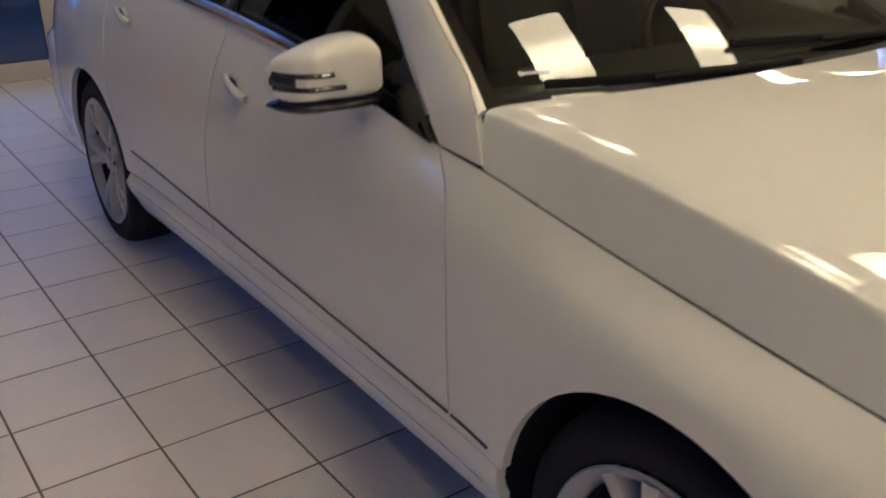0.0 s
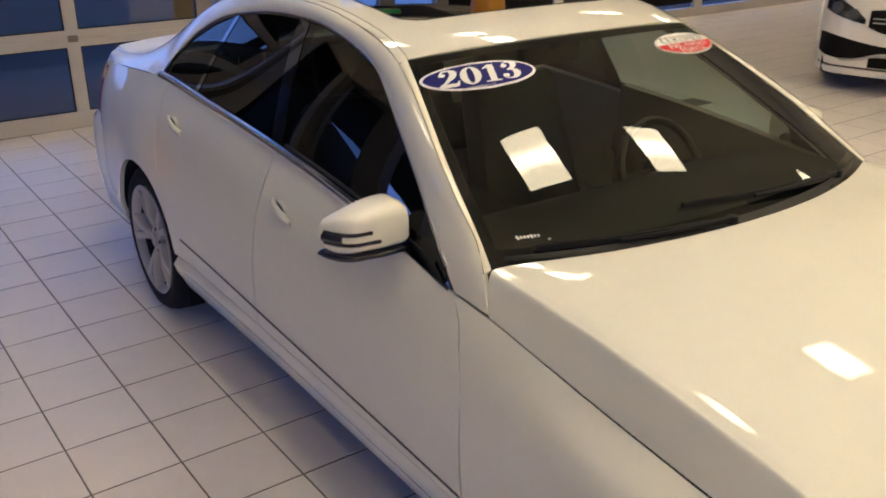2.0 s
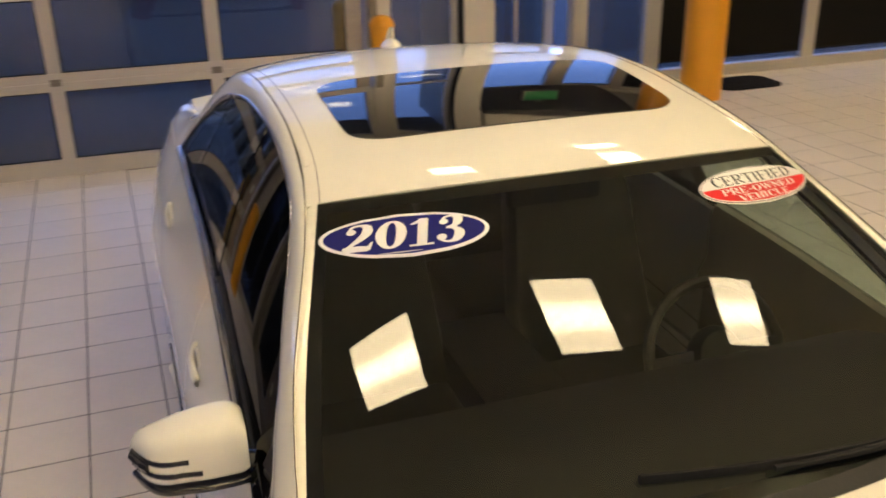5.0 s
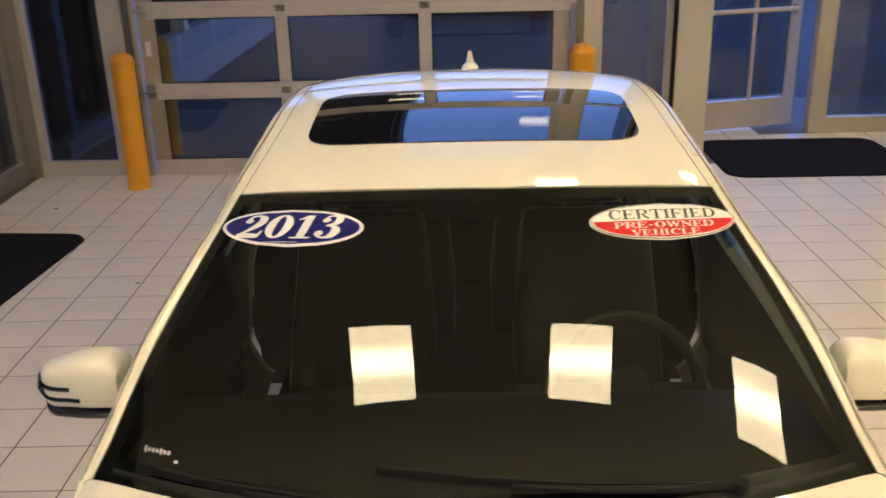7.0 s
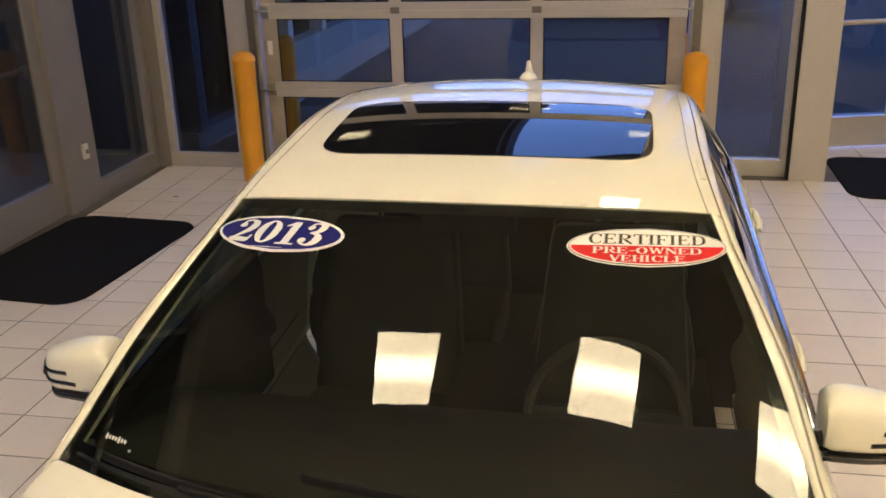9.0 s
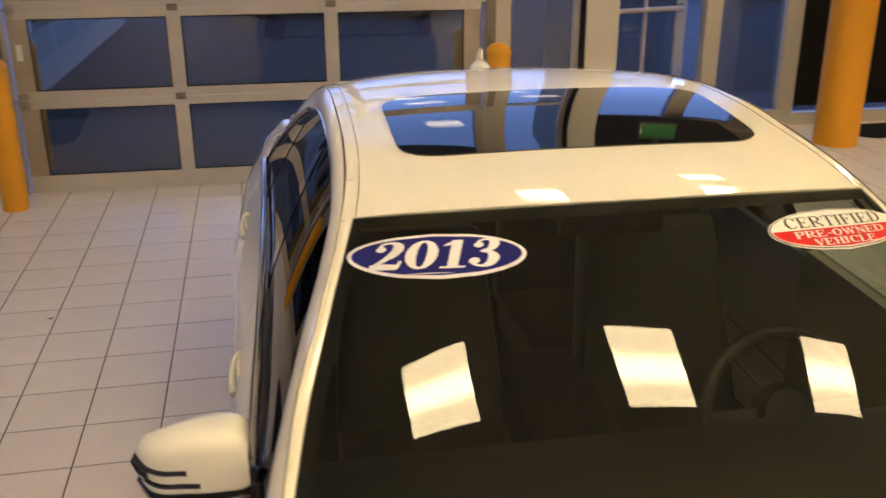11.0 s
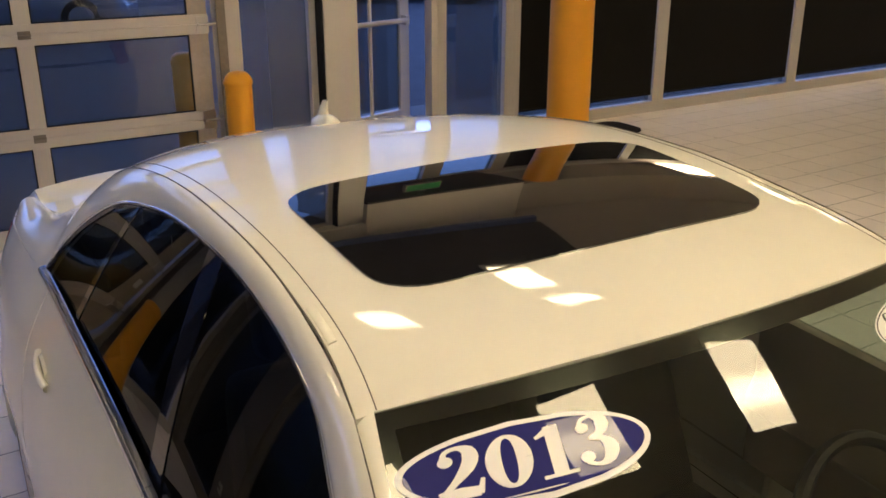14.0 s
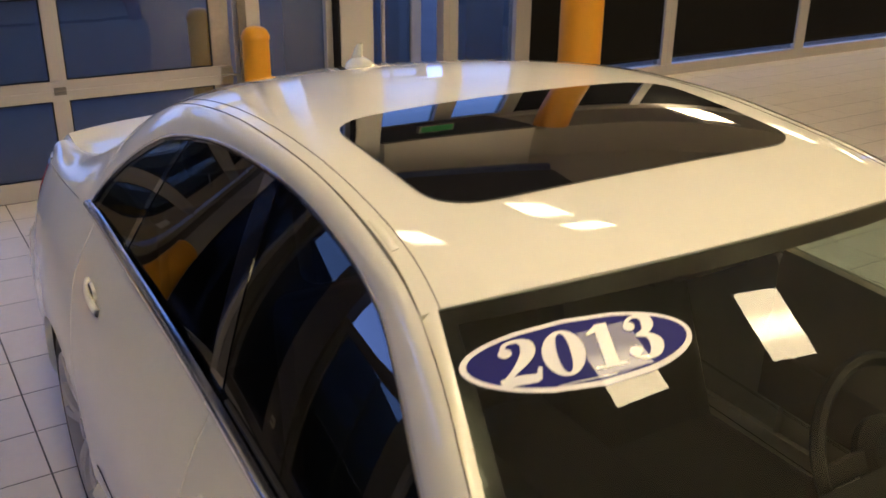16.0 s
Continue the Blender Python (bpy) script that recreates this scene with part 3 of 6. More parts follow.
building("building", "far dark commercial building beyond the forecourt", -40, -16, 30, 42, 7, DARK_WALL)

# glazed wing running outward beside the overhead door
wing = thing("building", "glazed showroom wing with a grey base wall outside", "building")
part("base_wall", box(-3.75, -3.35, 8.05, 17, -0.1, 0.62, 0.01), RENDER_GREY, wing, smooth=False)
part("bottom_rail", box(-3.62, -3.40, 6.76, 8.04, -0.1, 0.17, 0.005), ALU, wing, smooth=False)
part("fascia", box(-3.85, -3.25, 6.75, 17, 2.6, 2.95), DARK_WALL, wing, smooth=False)
part("inner_room", box(-9, -3.62, 6.75, 17, -0.1, 2.6), DARK_WALL, wing, smooth=False)
for k in range(9):
    low = 0.62 if k else 0.17
    part("mullion", box(-3.60, -3.38, 6.80 + 1.2 * k, 6.95 + 1.2 * k, low, 2.6, 0.005), WALL if k else ALU_DIM, wing, smooth=False)
    part("pane", box(-3.56, -3.55, 6.95 + 1.2 * k, 8.0 + 1.2 * k, low, 2.6), PANE_DARK, wing, smooth=False)
# unlit yard behind the side glazing
hall = thing("side_yard", "dark walled yard beyond the side glazing", "yard", kind="structure")
part("yard_wall", box(-9.2, -9.0, 3.4, 6.75, -0.1, 2.3), DARK_WALL, hall, smooth=False)
part("yard_wall", box(-9.0, -3.75, 6.60, 6.74, -0.1, 2.3), DARK_WALL, hall, smooth=False)
part("yard_wall", box(-9.0, -3.72, 3.5, 3.62, -0.1, 2.3), DARK_WALL, hall, smooth=False)
part("yard_floor", box(-9.0, -3.66, 3.62, 6.6, -0.1, -0.004), ASPHALT, hall, smooth=False)
part("counter", box(-6.4, -5.6, 3.7, 4.6, 0, 1.05, 0.02), HALL_WOOD, hall, "brown wooden counter", smooth=False)


def parked_car(at, paint, label):
    """A parked car seen through the glass: body loft, glasshouse, wheels, lamps. Nose to local -y."""
    root = thing("parked_car", label, "car", at=at)
    prof = keyed([(-2.3, 0.70, 0.55, 0.62), (-2.2, 0.80, 0.66, 0.72), (-1.4, 0.88, 0.86, 0.90), (-0.9, 0.89, 0.93, 0.95), (1.5, 0.89, 0.96, 0.98), (2.0, 0.86, 0.95, 0.98), (2.25, 0.80, 0.85, 0.90), (2.35, 0.70, 0.70, 0.74)])
    rows = []
    for y in spaced(-2.3, 2.35, 34):
        w, zs, zc = prof(y)
        rows.append([(w * x, y, z) for x, z in ((-0.9, 0.22), (-0.99, 0.35), (-1.0, 0.55), (-0.985, zs - 0.15), (-0.90, zs - 0.02), (-0.6, zc - 0.01), (0, zc), (0.6, zc - 0.01), (0.90, zs - 0.02), (0.985, zs - 0.15), (1.0, 0.55), (0.99, 0.35), (0.9, 0.22))])
    body = sheet(rows, (0, 0, 0.4))
    for r in (rows[0], rows[-1]):
        body.faces.new([body.verts.new(p) for p in r])
    part("body", body, paint, root)
    rows = []
    for y, w, z in ((-1.0, 0.76, 0.93), (-0.45, 0.68, 1.25), (0.0, 0.64, 1.42), (0.7, 0.64, 1.44), (1.3, 0.66, 1.34), (1.85, 0.70, 0.97)):
        rows.append([(-w - 0.09, y, 0.94), (-w - 0.03, y, 0.94 + (z - 0.94) * 0.5), (-w + 0.04, y, z - 0.02), (0, y, z + 0.01), (w - 0.04, y, z - 0.02), (w + 0.03, y, 0.94 + (z - 0.94) * 0.5), (w + 0.09, y, 0.94)])
    part("glasshouse", sheet(rows, (0, 0.4, 0.8)), TRIM_BLACK, root, "dark windows")
    part("roof", sheet([[(x * w, y, z) for x in (-1, -0.5, 0, 0.5, 1)] for y, w, z in ((-0.05, 0.60, 1.425), (0.3, 0.61, 1.455), (0.8, 0.61, 1.458), (1.3, 0.60, 1.36))], (0, 0.4, 0.8), 0.01), paint, root)
    for sx in (-1, 1):
        for y in (-1.4, 1.4):
            w = part("wheel", move(lathe([(0, -0.1), (0.20, -0.1), (0.315, -0.1), (0.325, -0.05), (0.325, 0.05), (0.315, 0.1), (0.22, 0.1), (0.20, 0.08), (0, 0.08)], 32, "x"), pose(sx * 0.80, y, 0.325, 0, 0, 0 if sx > 0 else 180)), TYRE, root)
            part("rim", move(lathe([(0, 0.085), (0.05, 0.10), (0.20, 0.095), (0.205, 0.085)], 24, "x"), pose(sx * 0.80, y, 0.325, 0, 0, 0 if sx > 0 else 180)), ALLOY, w)
        part("tail_lamp", box(*sorted((sx * 0.58, sx * 0.82)), 2.24, 2.33, 0.66, 0.82, 0.02), TAIL_RED, root)
        part("headlight", box(*sorted((sx * 0.52, sx * 0.78)), -2.28, -2.10, 0.58, 0.70, 0.02), LAMP_LENS, root)
    return root


parked_car(pose(0.6, 17.6, -0.06, 0, 0, 80), CAR_GREY, "pale grey saloon car parked on the forecourt")
parked_car(pose(8.5, 20.5, -0.06, 0, 0, 100), CAR_DARK, "dark saloon car parked on the forecourt")
parked_car(pose(1.2, 21.5, -0.06, 0, 0, 8), CAR_DARK, "dark saloon car parked farther out")
parked_car(pose(9.5, 19.5, -0.06, 0, 0, 60), CAR_GREY, "grey saloon car parked farther out")

# ---------------------------------------------------------------- ceiling lights
def ceiling_light(at, w, d, label):
    root = thing("ceiling_light", label, "ceiling light", "ceiling lights", at=at)
    bm = bmesh.new()
    for a in (box(-w - 0.04, w + 0.04, d, d + 0.04, -0.02, 0, 0), box(-w - 0.04, w + 0.04, -d - 0.04, -d, -0.02, 0, 0), box(w, w + 0.04, -d, d, -0.02, 0, 0), box(-w - 0.04, -w, -d, d, -0.02, 0, 0)):
        merge(bm, a)
    part("frame", bm, ALU, root, smooth=False)
    part("diffuser", box(-w, w, -d, d, -0.012, -0.006), LIGHT_PANEL, root, smooth=False)
    return root


hall_light = bay_light = None
for ly, xs in LIGHT_ROWS:
    for lx in xs:
        m = pose(lx, ly, CEIL_Z - (0.012 if 3.6 < ly < 6.0 else 0.002))
        if ly > 3.6:
            bay_light = copy_thing(bay_light, m) if bay_light else ceiling_light(m, 0.21, 0.235, "small square ceiling light in the dark bay, glowing warm")
        else:
            hall_light = copy_thing(hall_light, m) if hall_light else ceiling_light(m, 0.305, 0.325, "square recessed ceiling light with a glowing warm diffuser")
for lx in (6.5, 8.6, 10.7):
    copy_thing(hall_light, pose(lx, 6.92, SOFFIT_Z - 0.002))


# ---------------------------------------------------------------- bollards, pole and mats
def bollard(at, h=1.03, r=0.085):
    root = thing("bollard", "yellow plastic-sleeved bollard with a domed cap beside the door", "bollard", "door bollards", at=at)
    part("sleeve", lathe([(0, 0.0), (r, 0.0), (r, h - 0.075), (0, h - 0.075)], 40), YELLOW, root)
    part("cap", lathe([(r + 0.004, h - 0.085), (r + 0.007, h - 0.07), (r + 0.004, h - 0.055), (r * 0.9, h - 0.03), (r * 0.66, h - 0.010), (r * 0.35, h - 0.002), (0, h)], 40), YELLOW, root)
    return root


b1 = bollard(pose(0.835, 5.97, 0))
copy_thing(b1, pose(-2.55, 5.95, 0))
copy_thing(b1, pose(0.80, 7.05, -0.015))
copy_thing(b1, pose(-2.60, 7.0, -0.015))

pole = thing("column", "thick yellow-painted round steel column with a base plate", "column", at=pose(3.98, 6.60, 0))
part("shaft", lathe([(0, 0), (0.185, 0), (0.185, SOFFIT_Z), (0, SOFFIT_Z)], 48), YELLOW, pole)
part("label_tag", box(-0.03, 0.03, -0.19, -0.186, 1.27, 1.32), STICKER_WHITE, pole, "small white tag")


def rug(name, label, cx, cy, w, d, turn, r=0.16):
    bm = bmesh.new()
    ring = []
    for sx, sy, a0 in ((1, 1, 0), (-1, 1, 90), (-1, -1, 180), (1, -1, 270)):
        for k in range(7):
            a = radians(a0 + 15 * k)
            ring.append((sx * (w / 2 - r) + r * math.cos(a), sy * (d / 2 - r) + r * math.sin(a)))
    top = [bm.verts.new((x * 0.99, y * 0.99, 0.012)) for x, y in ring]
    low = [bm.verts.new((x, y, 0.001)) for x, y in ring]
    bm.faces.new(top)
    for k in range(len(ring)):
        j = (k + 1) % len(ring)
        bm.faces.new((low[k], low[j], top[j], top[k]))
    bmesh.ops.recalc_face_normals(bm, faces=bm.faces[:])
    ob = part(name, bm, MAT_RUBBER)
    ob.matrix_world = pose(cx, cy, 0, 0, 0, turn)
    return tagged(ob, label, "mat")


rug("floor_mat", "black rounded carpet mat on the tiles by the side door", -3.05, 4.17, 0.98, 1.46, -4)
rug("floor_mat", "black rounded carpet mat inside the entrance door", 2.72, 6.50, 1.50, 1.14, 0)
rug("floor_mat", "black carpet mat beside the yellow column", 4.66, 6.92, 0.7, 0.5, 0)

sw_box = thing("switch_box", "small pale switch box on the door post", "switch")
part("switch_case", box(-3.54, -3.515, 5.15, 5.21, 0.36, 0.47, 0.006), WALL, sw_box)
part("switch_button", box(-3.515, -3.508, 5.165, 5.195, 0.40, 0.43, 0.003), ALU_DARK, sw_box)
drain = thing("floor_drain", "square grey metal floor drain set in the tiles", "drain", at=pose(4.11, 4.155, 0.001, 0, 0, 1.3))
part("drain_plate", box(-0.10, 0.10, -0.10, 0.10, -0.004, 0.004, 0.001), DARK_METAL, drain, smooth=False)
for k in range(5):
    part("drain_slot", box(-0.07, 0.07, -0.07 + 0.032 * k, -0.058 + 0.032 * k, 0.004, 0.0046), RUBBER, drain, smooth=False)
for x, y, r in ((-3.0, 5.45, 0.018), (-1.93, 4.02, 0.014)):
    stain = bmesh.new()
    ring = [stain.verts.new((x + r * (1 + 0.4 * math.sin(3 * a + x)) * math.cos(a), y + r * 0.7 * math.sin(a), 0.0014)) for a in [2 * math.pi * k / 14 for k in range(14)]]
    stain.faces.new(ring)
    tagged(part("floor_stain", stain, RUBBER), "small dark scuff on the tiles", "stain")


# ---------------------------------------------------------------- the white saloon car
car = thing("car", "clean white four-door saloon car with sale stickers on its windscreen", "car", at=pose(0, 0, 0))
CORE = (0, 1.5, 0.55)
FRONT_AXLE, REAR_AXLE = 0.025, 2.93
ARCHES = ((FRONT_AXLE, 0.338, 0.368), (REAR_AXLE, 0.318, 0.382))
# top edge of the lower body: bonnet gap, waistline, rear shoulder
TOP = keyed([(-0.86, 0.60, 0.66), (-0.62, 0.762, 0.728), (-0.4, 0.785, 0.773), (-0.2, 0.800, 0.802), (0.0, 0.806, 0.828), (0.2, 0.806, 0.851), (0.4, 0.805, 0.877), (0.565, 0.808, 0.902), (0.716, 0.811, 0.917), (1.0, 0.807, 0.953), (1.3, 0.800, 0.985), (1.815, 0.788, 1.017), (2.4, 0.783, 1.040), (2.88, 0.785, 1.062), (3.1, 0.790, 1.048), (3.4, 0.786, 1.020), (3.7, 0.762, 0.988), (3.95, 0.69, 0.955), (4.06, 0.60, 0.92)])
WIDE = keyed([(-0.86, 0.66), (-0.75, 0.77), (-0.62, 0.842), (-0.4, 0.885), (-0.1, 0.903), (0.3, 0.902), (0.7, 0.900), (1.5, 0.906), (2.2, 0.912), (2.7, 0.921), (3.0, 0.924), (3.35, 0.908), (3.7, 0.865), (3.95, 0.78), (4.06, 0.68)])


def side_x(y, z):
    w = WIDE(y)
    xt, zt = TOP(y)
    zt = max(zt, 0.60)
    full = math.exp(-(((y + 0.03) / 0.5) ** 2)) + 0.5 * math.exp(-(((y - 2.93) / 0.5) ** 2))
    sect = keyed([(0.17, w - 0.125), (0.215, w - 0.082), (0.28, w - 0.045), (0.38, w - 0.012), (0.46, w), (0.55, w + 0.001), (0.55 + 0.42 * (zt - 0.55), w - 0.016 + 0.008 * full), (0.55 + 0.76 * (zt - 0.55), xt + (0.48 + 0.2 * full) * (w - xt)), (zt, xt)])
    x = sect(z)
    for yc, zc, r in ARCHES:
        d = math.hypot(y - yc, max(z, zc - 0.1) - zc) - r
        if abs(d) < 0.3:
            x += (max(x, w + 0.002) - x) * math.exp(-((d / 0.085) ** 2)) * min(1, max(0, (z - 0.30) / 0.12)) * min(1, max(0, (zt - z) / 0.13)) ** 0.7
    return x


def arch_low(y, base):
    z = base
    for yc, zc, r in ARCHES:
        if abs(y - yc) < r:
            z = max(z, zc + math.sqrt(r * r - (y - yc) ** 2))
        elif abs(y - yc) < r + 0.002:
            z = max(z, zc)
    return z


ARCH_YS = []
for yc, zc, r in ARCHES:
    ARCH_YS += [yc + r * math.cos(math.pi * k / 24) for k in range(25)] + [yc - r - 0.001, yc + r + 0.001]


def flank(name, y0, y1, z0=0.40, z1=None, n=26, slant0=None, slant1=None, rows=22, s=-1, flange=0.02):
    """One panel of the flank between two cut lines; slants bend the cut lines with height."""
    ys = spaced(y0, y1, n, ARCH_YS)
    grid = []
    for y in ys:
        row = []
        u = (y - y0) / (y1 - y0)
        for j in range(rows):
            v = j / (rows - 1)
            w0, w1 = max(0, 1 - u / 0.45) ** 1.5, max(0, (u - 0.75) / 0.25) ** 1.5
            yy = z = None

            def bent(z):
                return y + (w0 * slant0(z) if slant0 else 0) + (w1 * slant1(z) if slant1 else 0)

            lo, zt = arch_low(y, z0), TOP(y)[1] - 0.0025 if z1 is None else z1
            for _ in range(4):
                lo = arch_low(bent(lo), z0)
                zt = TOP(bent(zt))[1] - 0.0025 if z1 is None else z1
            z = lo + (zt - lo) * v
            yy = bent(z)
            row.append((s * side_x(yy, z), yy, z))
        grid.append(row)
    return sheet(grid, CORE, flange)


# cut lines between the panels, bent with height
A_CUT = keyed([(0.2, -0.04), (0.40, -0.043), (0.5, -0.042), (0.65, -0.027), (0.72, -0.010), (0.80, 0.018), (0.87, 0.062), (0.917, 0.114), (0.95, 0.116)])
C_CUT = keyed([(0.2, 0.0), (0.5, 0.0), (0.8, 0.10), (1.1, 0.20)])
GAP = 0.0030
for s, side in ((-1, "right"), (1, "left")):
    fender = part("front_fender", flank("f", -0.55, 0.60 - GAP, 0.402, n=30, slant1=A_CUT, s=s), PAINT, car)
    door = part("front_door", flank("d", 0.60 + GAP, 1.76 - GAP, 0.402, n=26, slant0=A_CUT, s=s), PAINT, car)
    rear = part("rear_door", flank("d", 1.76 + GAP, 2.60 - GAP, 0.402, n=26, slant1=C_CUT, s=s), PAINT, car)
    part("rear_quarter", flank("q", 2.60 + GAP, 3.72, 0.30, n=30, slant0=C_CUT, s=s), PAINT, car)
    bm = flank("s", 0.40, 2.525, 0.205, 0.398, n=24, rows=14, s=s)
    for v in bm.verts:
        swell = min(1, max(0, (0.398 - v.co.z) / 0.03)) * min(1, max(0, (v.co.z - 0.19) / 0.05))
        v.co.x += s * swell * (0.010 + 0.016 * max(0, v.co.y - 1.6))
    skirt = part("side_skirt", bm, PAINT, car)
    pts = [(s * (side_x(y, z) + 0.0096 + 0.016 * max(0, y - 1.6)), y, z) for y in spaced(0.46, 2.46, 30) for z in [0.318 + 0.014 * y]]
    part("skirt_seam", tube(pts, 0.0013, 6), RUBBER, skirt, "fine dark seam")
    # thin black strip along the doors
    for y0, y1 in ((0.43, 0.553), (0.563, 1.757), (1.763, 2.46)):
        ys = spaced(y0, y1, 14)
        rows = [[(s * (side_x(y, z) + 0.0035), y, z) for z in [0.4085 + 0.034 * y + 0.0018 * k for k in range(4)]] for y in ys]
        part("door_strip", sheet(rows, CORE, 0.006), TRIM_BLACK, door if 0.56 < y0 < 1.7 else rear if y0 > 1.7 else fender, "thin black strip")
    # wheel housings
    for yc, zc, r in ARCHES:
        rows = []
        for k in range(25):
            a = math.pi * (k / 24)
            y, z = yc + (r + 0.004) * math.cos(a), zc + (r + 0.004) * math.sin(a)
            xo = side_x(y, min(max(z, 0.2), TOP(y)[1])) - 0.012
            rows.append([(s * x, y, z) for x in (xo, xo - 0.06, 0.55)])
        rows = [[(p[0], p[1], 0.15) for p in rows[0]]] + rows + [[(p[0], p[1], 0.15) for p in rows[-1]]]
        part("wheel_housing", sheet(rows, (s * 0.8, yc, 3)), RUBBER, car, "black wheel housing")

# bonnet
RISE = keyed([(-0.86, 0.065), (-0.62, 0.107), (-0.4, 0.110), (-0.2, 0.1432), (0.0, 0.1560), (0.2, 0.1580), (0.42, 0.1435), (0.66, 0.116)])
HOOD_Q = keyed([(0.0, 1.0), (0.2, 0.986), (0.4, 0.949), (0.6, 0.898), (0.75, 0.853), (0.86, 0.805), (0.91, 0.762), (0.935, 0.722), (0.947, 0.690), (0.954, 0.62), (0.964, 0.48), (0.976, 0.315), (0.988, 0.155), (1.0, 0.0)])


def hood_point(q, y):
    xt, zt = TOP(y)
    a = abs(q)
    # broad dome over the engine, fading towards the windscreen
    u = min(1, max(0, (0.86 - a) / 0.44))
    v = min(1, max(0, (0.62 - y) / 0.42))
    dome = 0.015 * u * u * (3 - 2 * u) * v * v * (3 - 2 * v)
    return Vector((q * xt, y, zt + RISE(y) * HOOD_Q(a) + dome))


def hood_rear(q):
    a = abs(q)
    return 0.430 + 0.1965 * min(a / 0.93, 1.0) ** 2 if a < 0.93 else 0.6265 - 0.052 * ((a - 0.93) / 0.07) ** 2.2


qs = [0.04 * k for k in range(13)] + [0.50 + 0.0125 * k for k in range(33)] + [0.91, 0.92, 0.93, 0.936, 0.940, 0.943, 0.946, 0.949, 0.952, 0.956, 0.962, 0.975, 0.988, 1.0]
qs = [-q for q in qs[:0:-1]] + qs
rows = []
for q in qs:
    y1 = hood_rear(q)
    rows.append([hood_point(q, -0.66 + (y1 + 0.66) * k / 44) for k in range(45)])
part("bonnet", sheet(rows, CORE, 0.02), PAINT, car)

# side frames: pillar, roof rail and rear shoulder in one pressing
FRAME = [
    ((0.811, 0.712, 0.918), (0.808, 0.58, 0.908)),
    ((0.7975, 0.7665, 0.957), (0.783, 0.634, 0.989)),
    ((0.7745, 0.8405, 1.005), (0.7585, 0.690, 1.037)),
    ((0.750, 0.928, 1.063), (0.7425, 0.774, 1.089)),
    ((0.720, 1.020, 1.118), (0.7166, 0.896, 1.1657)),
    ((0.6806, 1.156, 1.1984), (0.670, 1.0495, 1.2484)),
    ((0.640, 1.288, 1.272), (0.628, 1.1856, 1.3165)),
    ((0.611, 1.414, 1.337), (0.5925, 1.353, 1.3848)),
    ((0.597, 1.62, 1.387), (0.57, 1.62, 1.436)),
    ((0.595, 1.85, 1.412), (0.567, 1.88, 1.458)),
    ((0.597, 2.1, 1.405), (0.566, 2.15, 1.456)),
    ((0.607, 2.32, 1.378), (0.567, 2.4, 1.432)),
    ((0.635, 2.53, 1.332), (0.57, 2.62, 1.392)),
    ((0.685, 2.71, 1.24), (0.576, 2.8, 1.337)),
    ((0.74, 2.82, 1.145), (0.584, 2.95, 1.275)),
    ((0.785, 2.88, 1.0645), (0.592, 3.06, 1.226)),
    ((0.79, 3.02, 1.056), (0.603, 3.2, 1.155)),
    ((0.787, 3.3, 1.030), (0.628, 3.4, 1.066)),
    ((0.772, 3.6, 0.998), (0.655, 3.62, 1.022)),
    ((0.735, 3.82, 0.972), (0.662, 3.83, 1.006))]
DCURVE = keyed([(i, *d) for i, (d, r) in enumerate(FRAME)])
RCURVE = keyed([(i, *r) for i, (d, r) in enumerate(FRAME)])
RY = keyed([(r[1], r[0], r[2]) for d, r in FRAME[1:]])
DY = keyed([(d[1], d[0], d[2]) for d, r in FRAME[:16]])
for s in (-1, 1):
    rows = []
    for k in range(115):
        u = k / 6.0
        d, r = Vector(DCURVE(u)), Vector(RCURVE(u))
        out = (d - r).cross(Vector(DCURVE(min(u + 0.1, 19))) - Vector(DCURVE(max(u - 0.1, 0)))).normalized()
        if out.x < 0:
            out = -out
        bulge = 0.013 * min(1, u / 2) * (1 if u < 12 else 1 + 0.15 * (u - 12))
        row = []
        for j in range(11):
            v = j / 10
            p = d.lerp(r, v) + out * bulge * (4 * v * (1 - v)) ** 0.8
            row.append((s * p.x, p.y, p.z))
        rows.append(row)
    part("side_frame", sheet(rows, (0, 1.8, 0.9), 0.02), PAINT, car)

# windscreen
WS_EDGE = keyed([(0, 0.759, 0.632, 0.993), (0.12, 0.740, 0.698, 1.0365), (0.25, 0.7225, 0.774, 1.085), (0.4, 0.700, 0.871, 1.144), (0.6, 0.6606, 1.0095, 1.221), (0.8, 0.6136, 1.159, 1.303), (1.0, 0.576, 1.284, 1.370)])
WS_MID = keyed([(0, 0.450, 0.9955), (0.25, 0.64, 1.108), (0.5, 0.832, 1.217), (0.75, 1.018, 1.314), (1.0, 1.206, 1.399)])


def SAG(a):
    return 0.9 * a**2 + 0.1 * a**4


# slight unevenness of the bent glass, in metres
SWELL = keyed([(0, 0.00318), (0.2, 0.00197), (0.4, 0.0), (0.6, -0.0015), (0.75, -0.0017), (1.0, -0.0017)])


def screen_point(q, v, lift=0.0):
    xe, ye, ze = WS_EDGE(v)
    ym, zm = WS_MID(v)
    a = SAG(abs(q))
    p = Vector((q * xe, ym + (ye - ym) * a, zm + (ze - zm) * a - SWELL(abs(q)) * math.sin(2 * math.pi * (v - 0.5))))
    if lift:
        e = 0.01
        du = screen_point(min(q + e, 1), v) - screen_point(max(q - e, -1), v)
        dv = screen_point(q, min(v + e, 1)) - screen_point(q, max(v - e, 0))
        n = du.cross(dv).normalized()
        p += (n if n.z > 0 else -n) * lift
    return p


rows = [[screen_point(-1 + 2 * i / 40, j / 30) for j in range(31)] for i in range(41)]
ws = part("windscreen", sheet(rows, (0, 1.5, 0.7)), WINDSCREEN, car, "dark glossy windscreen")
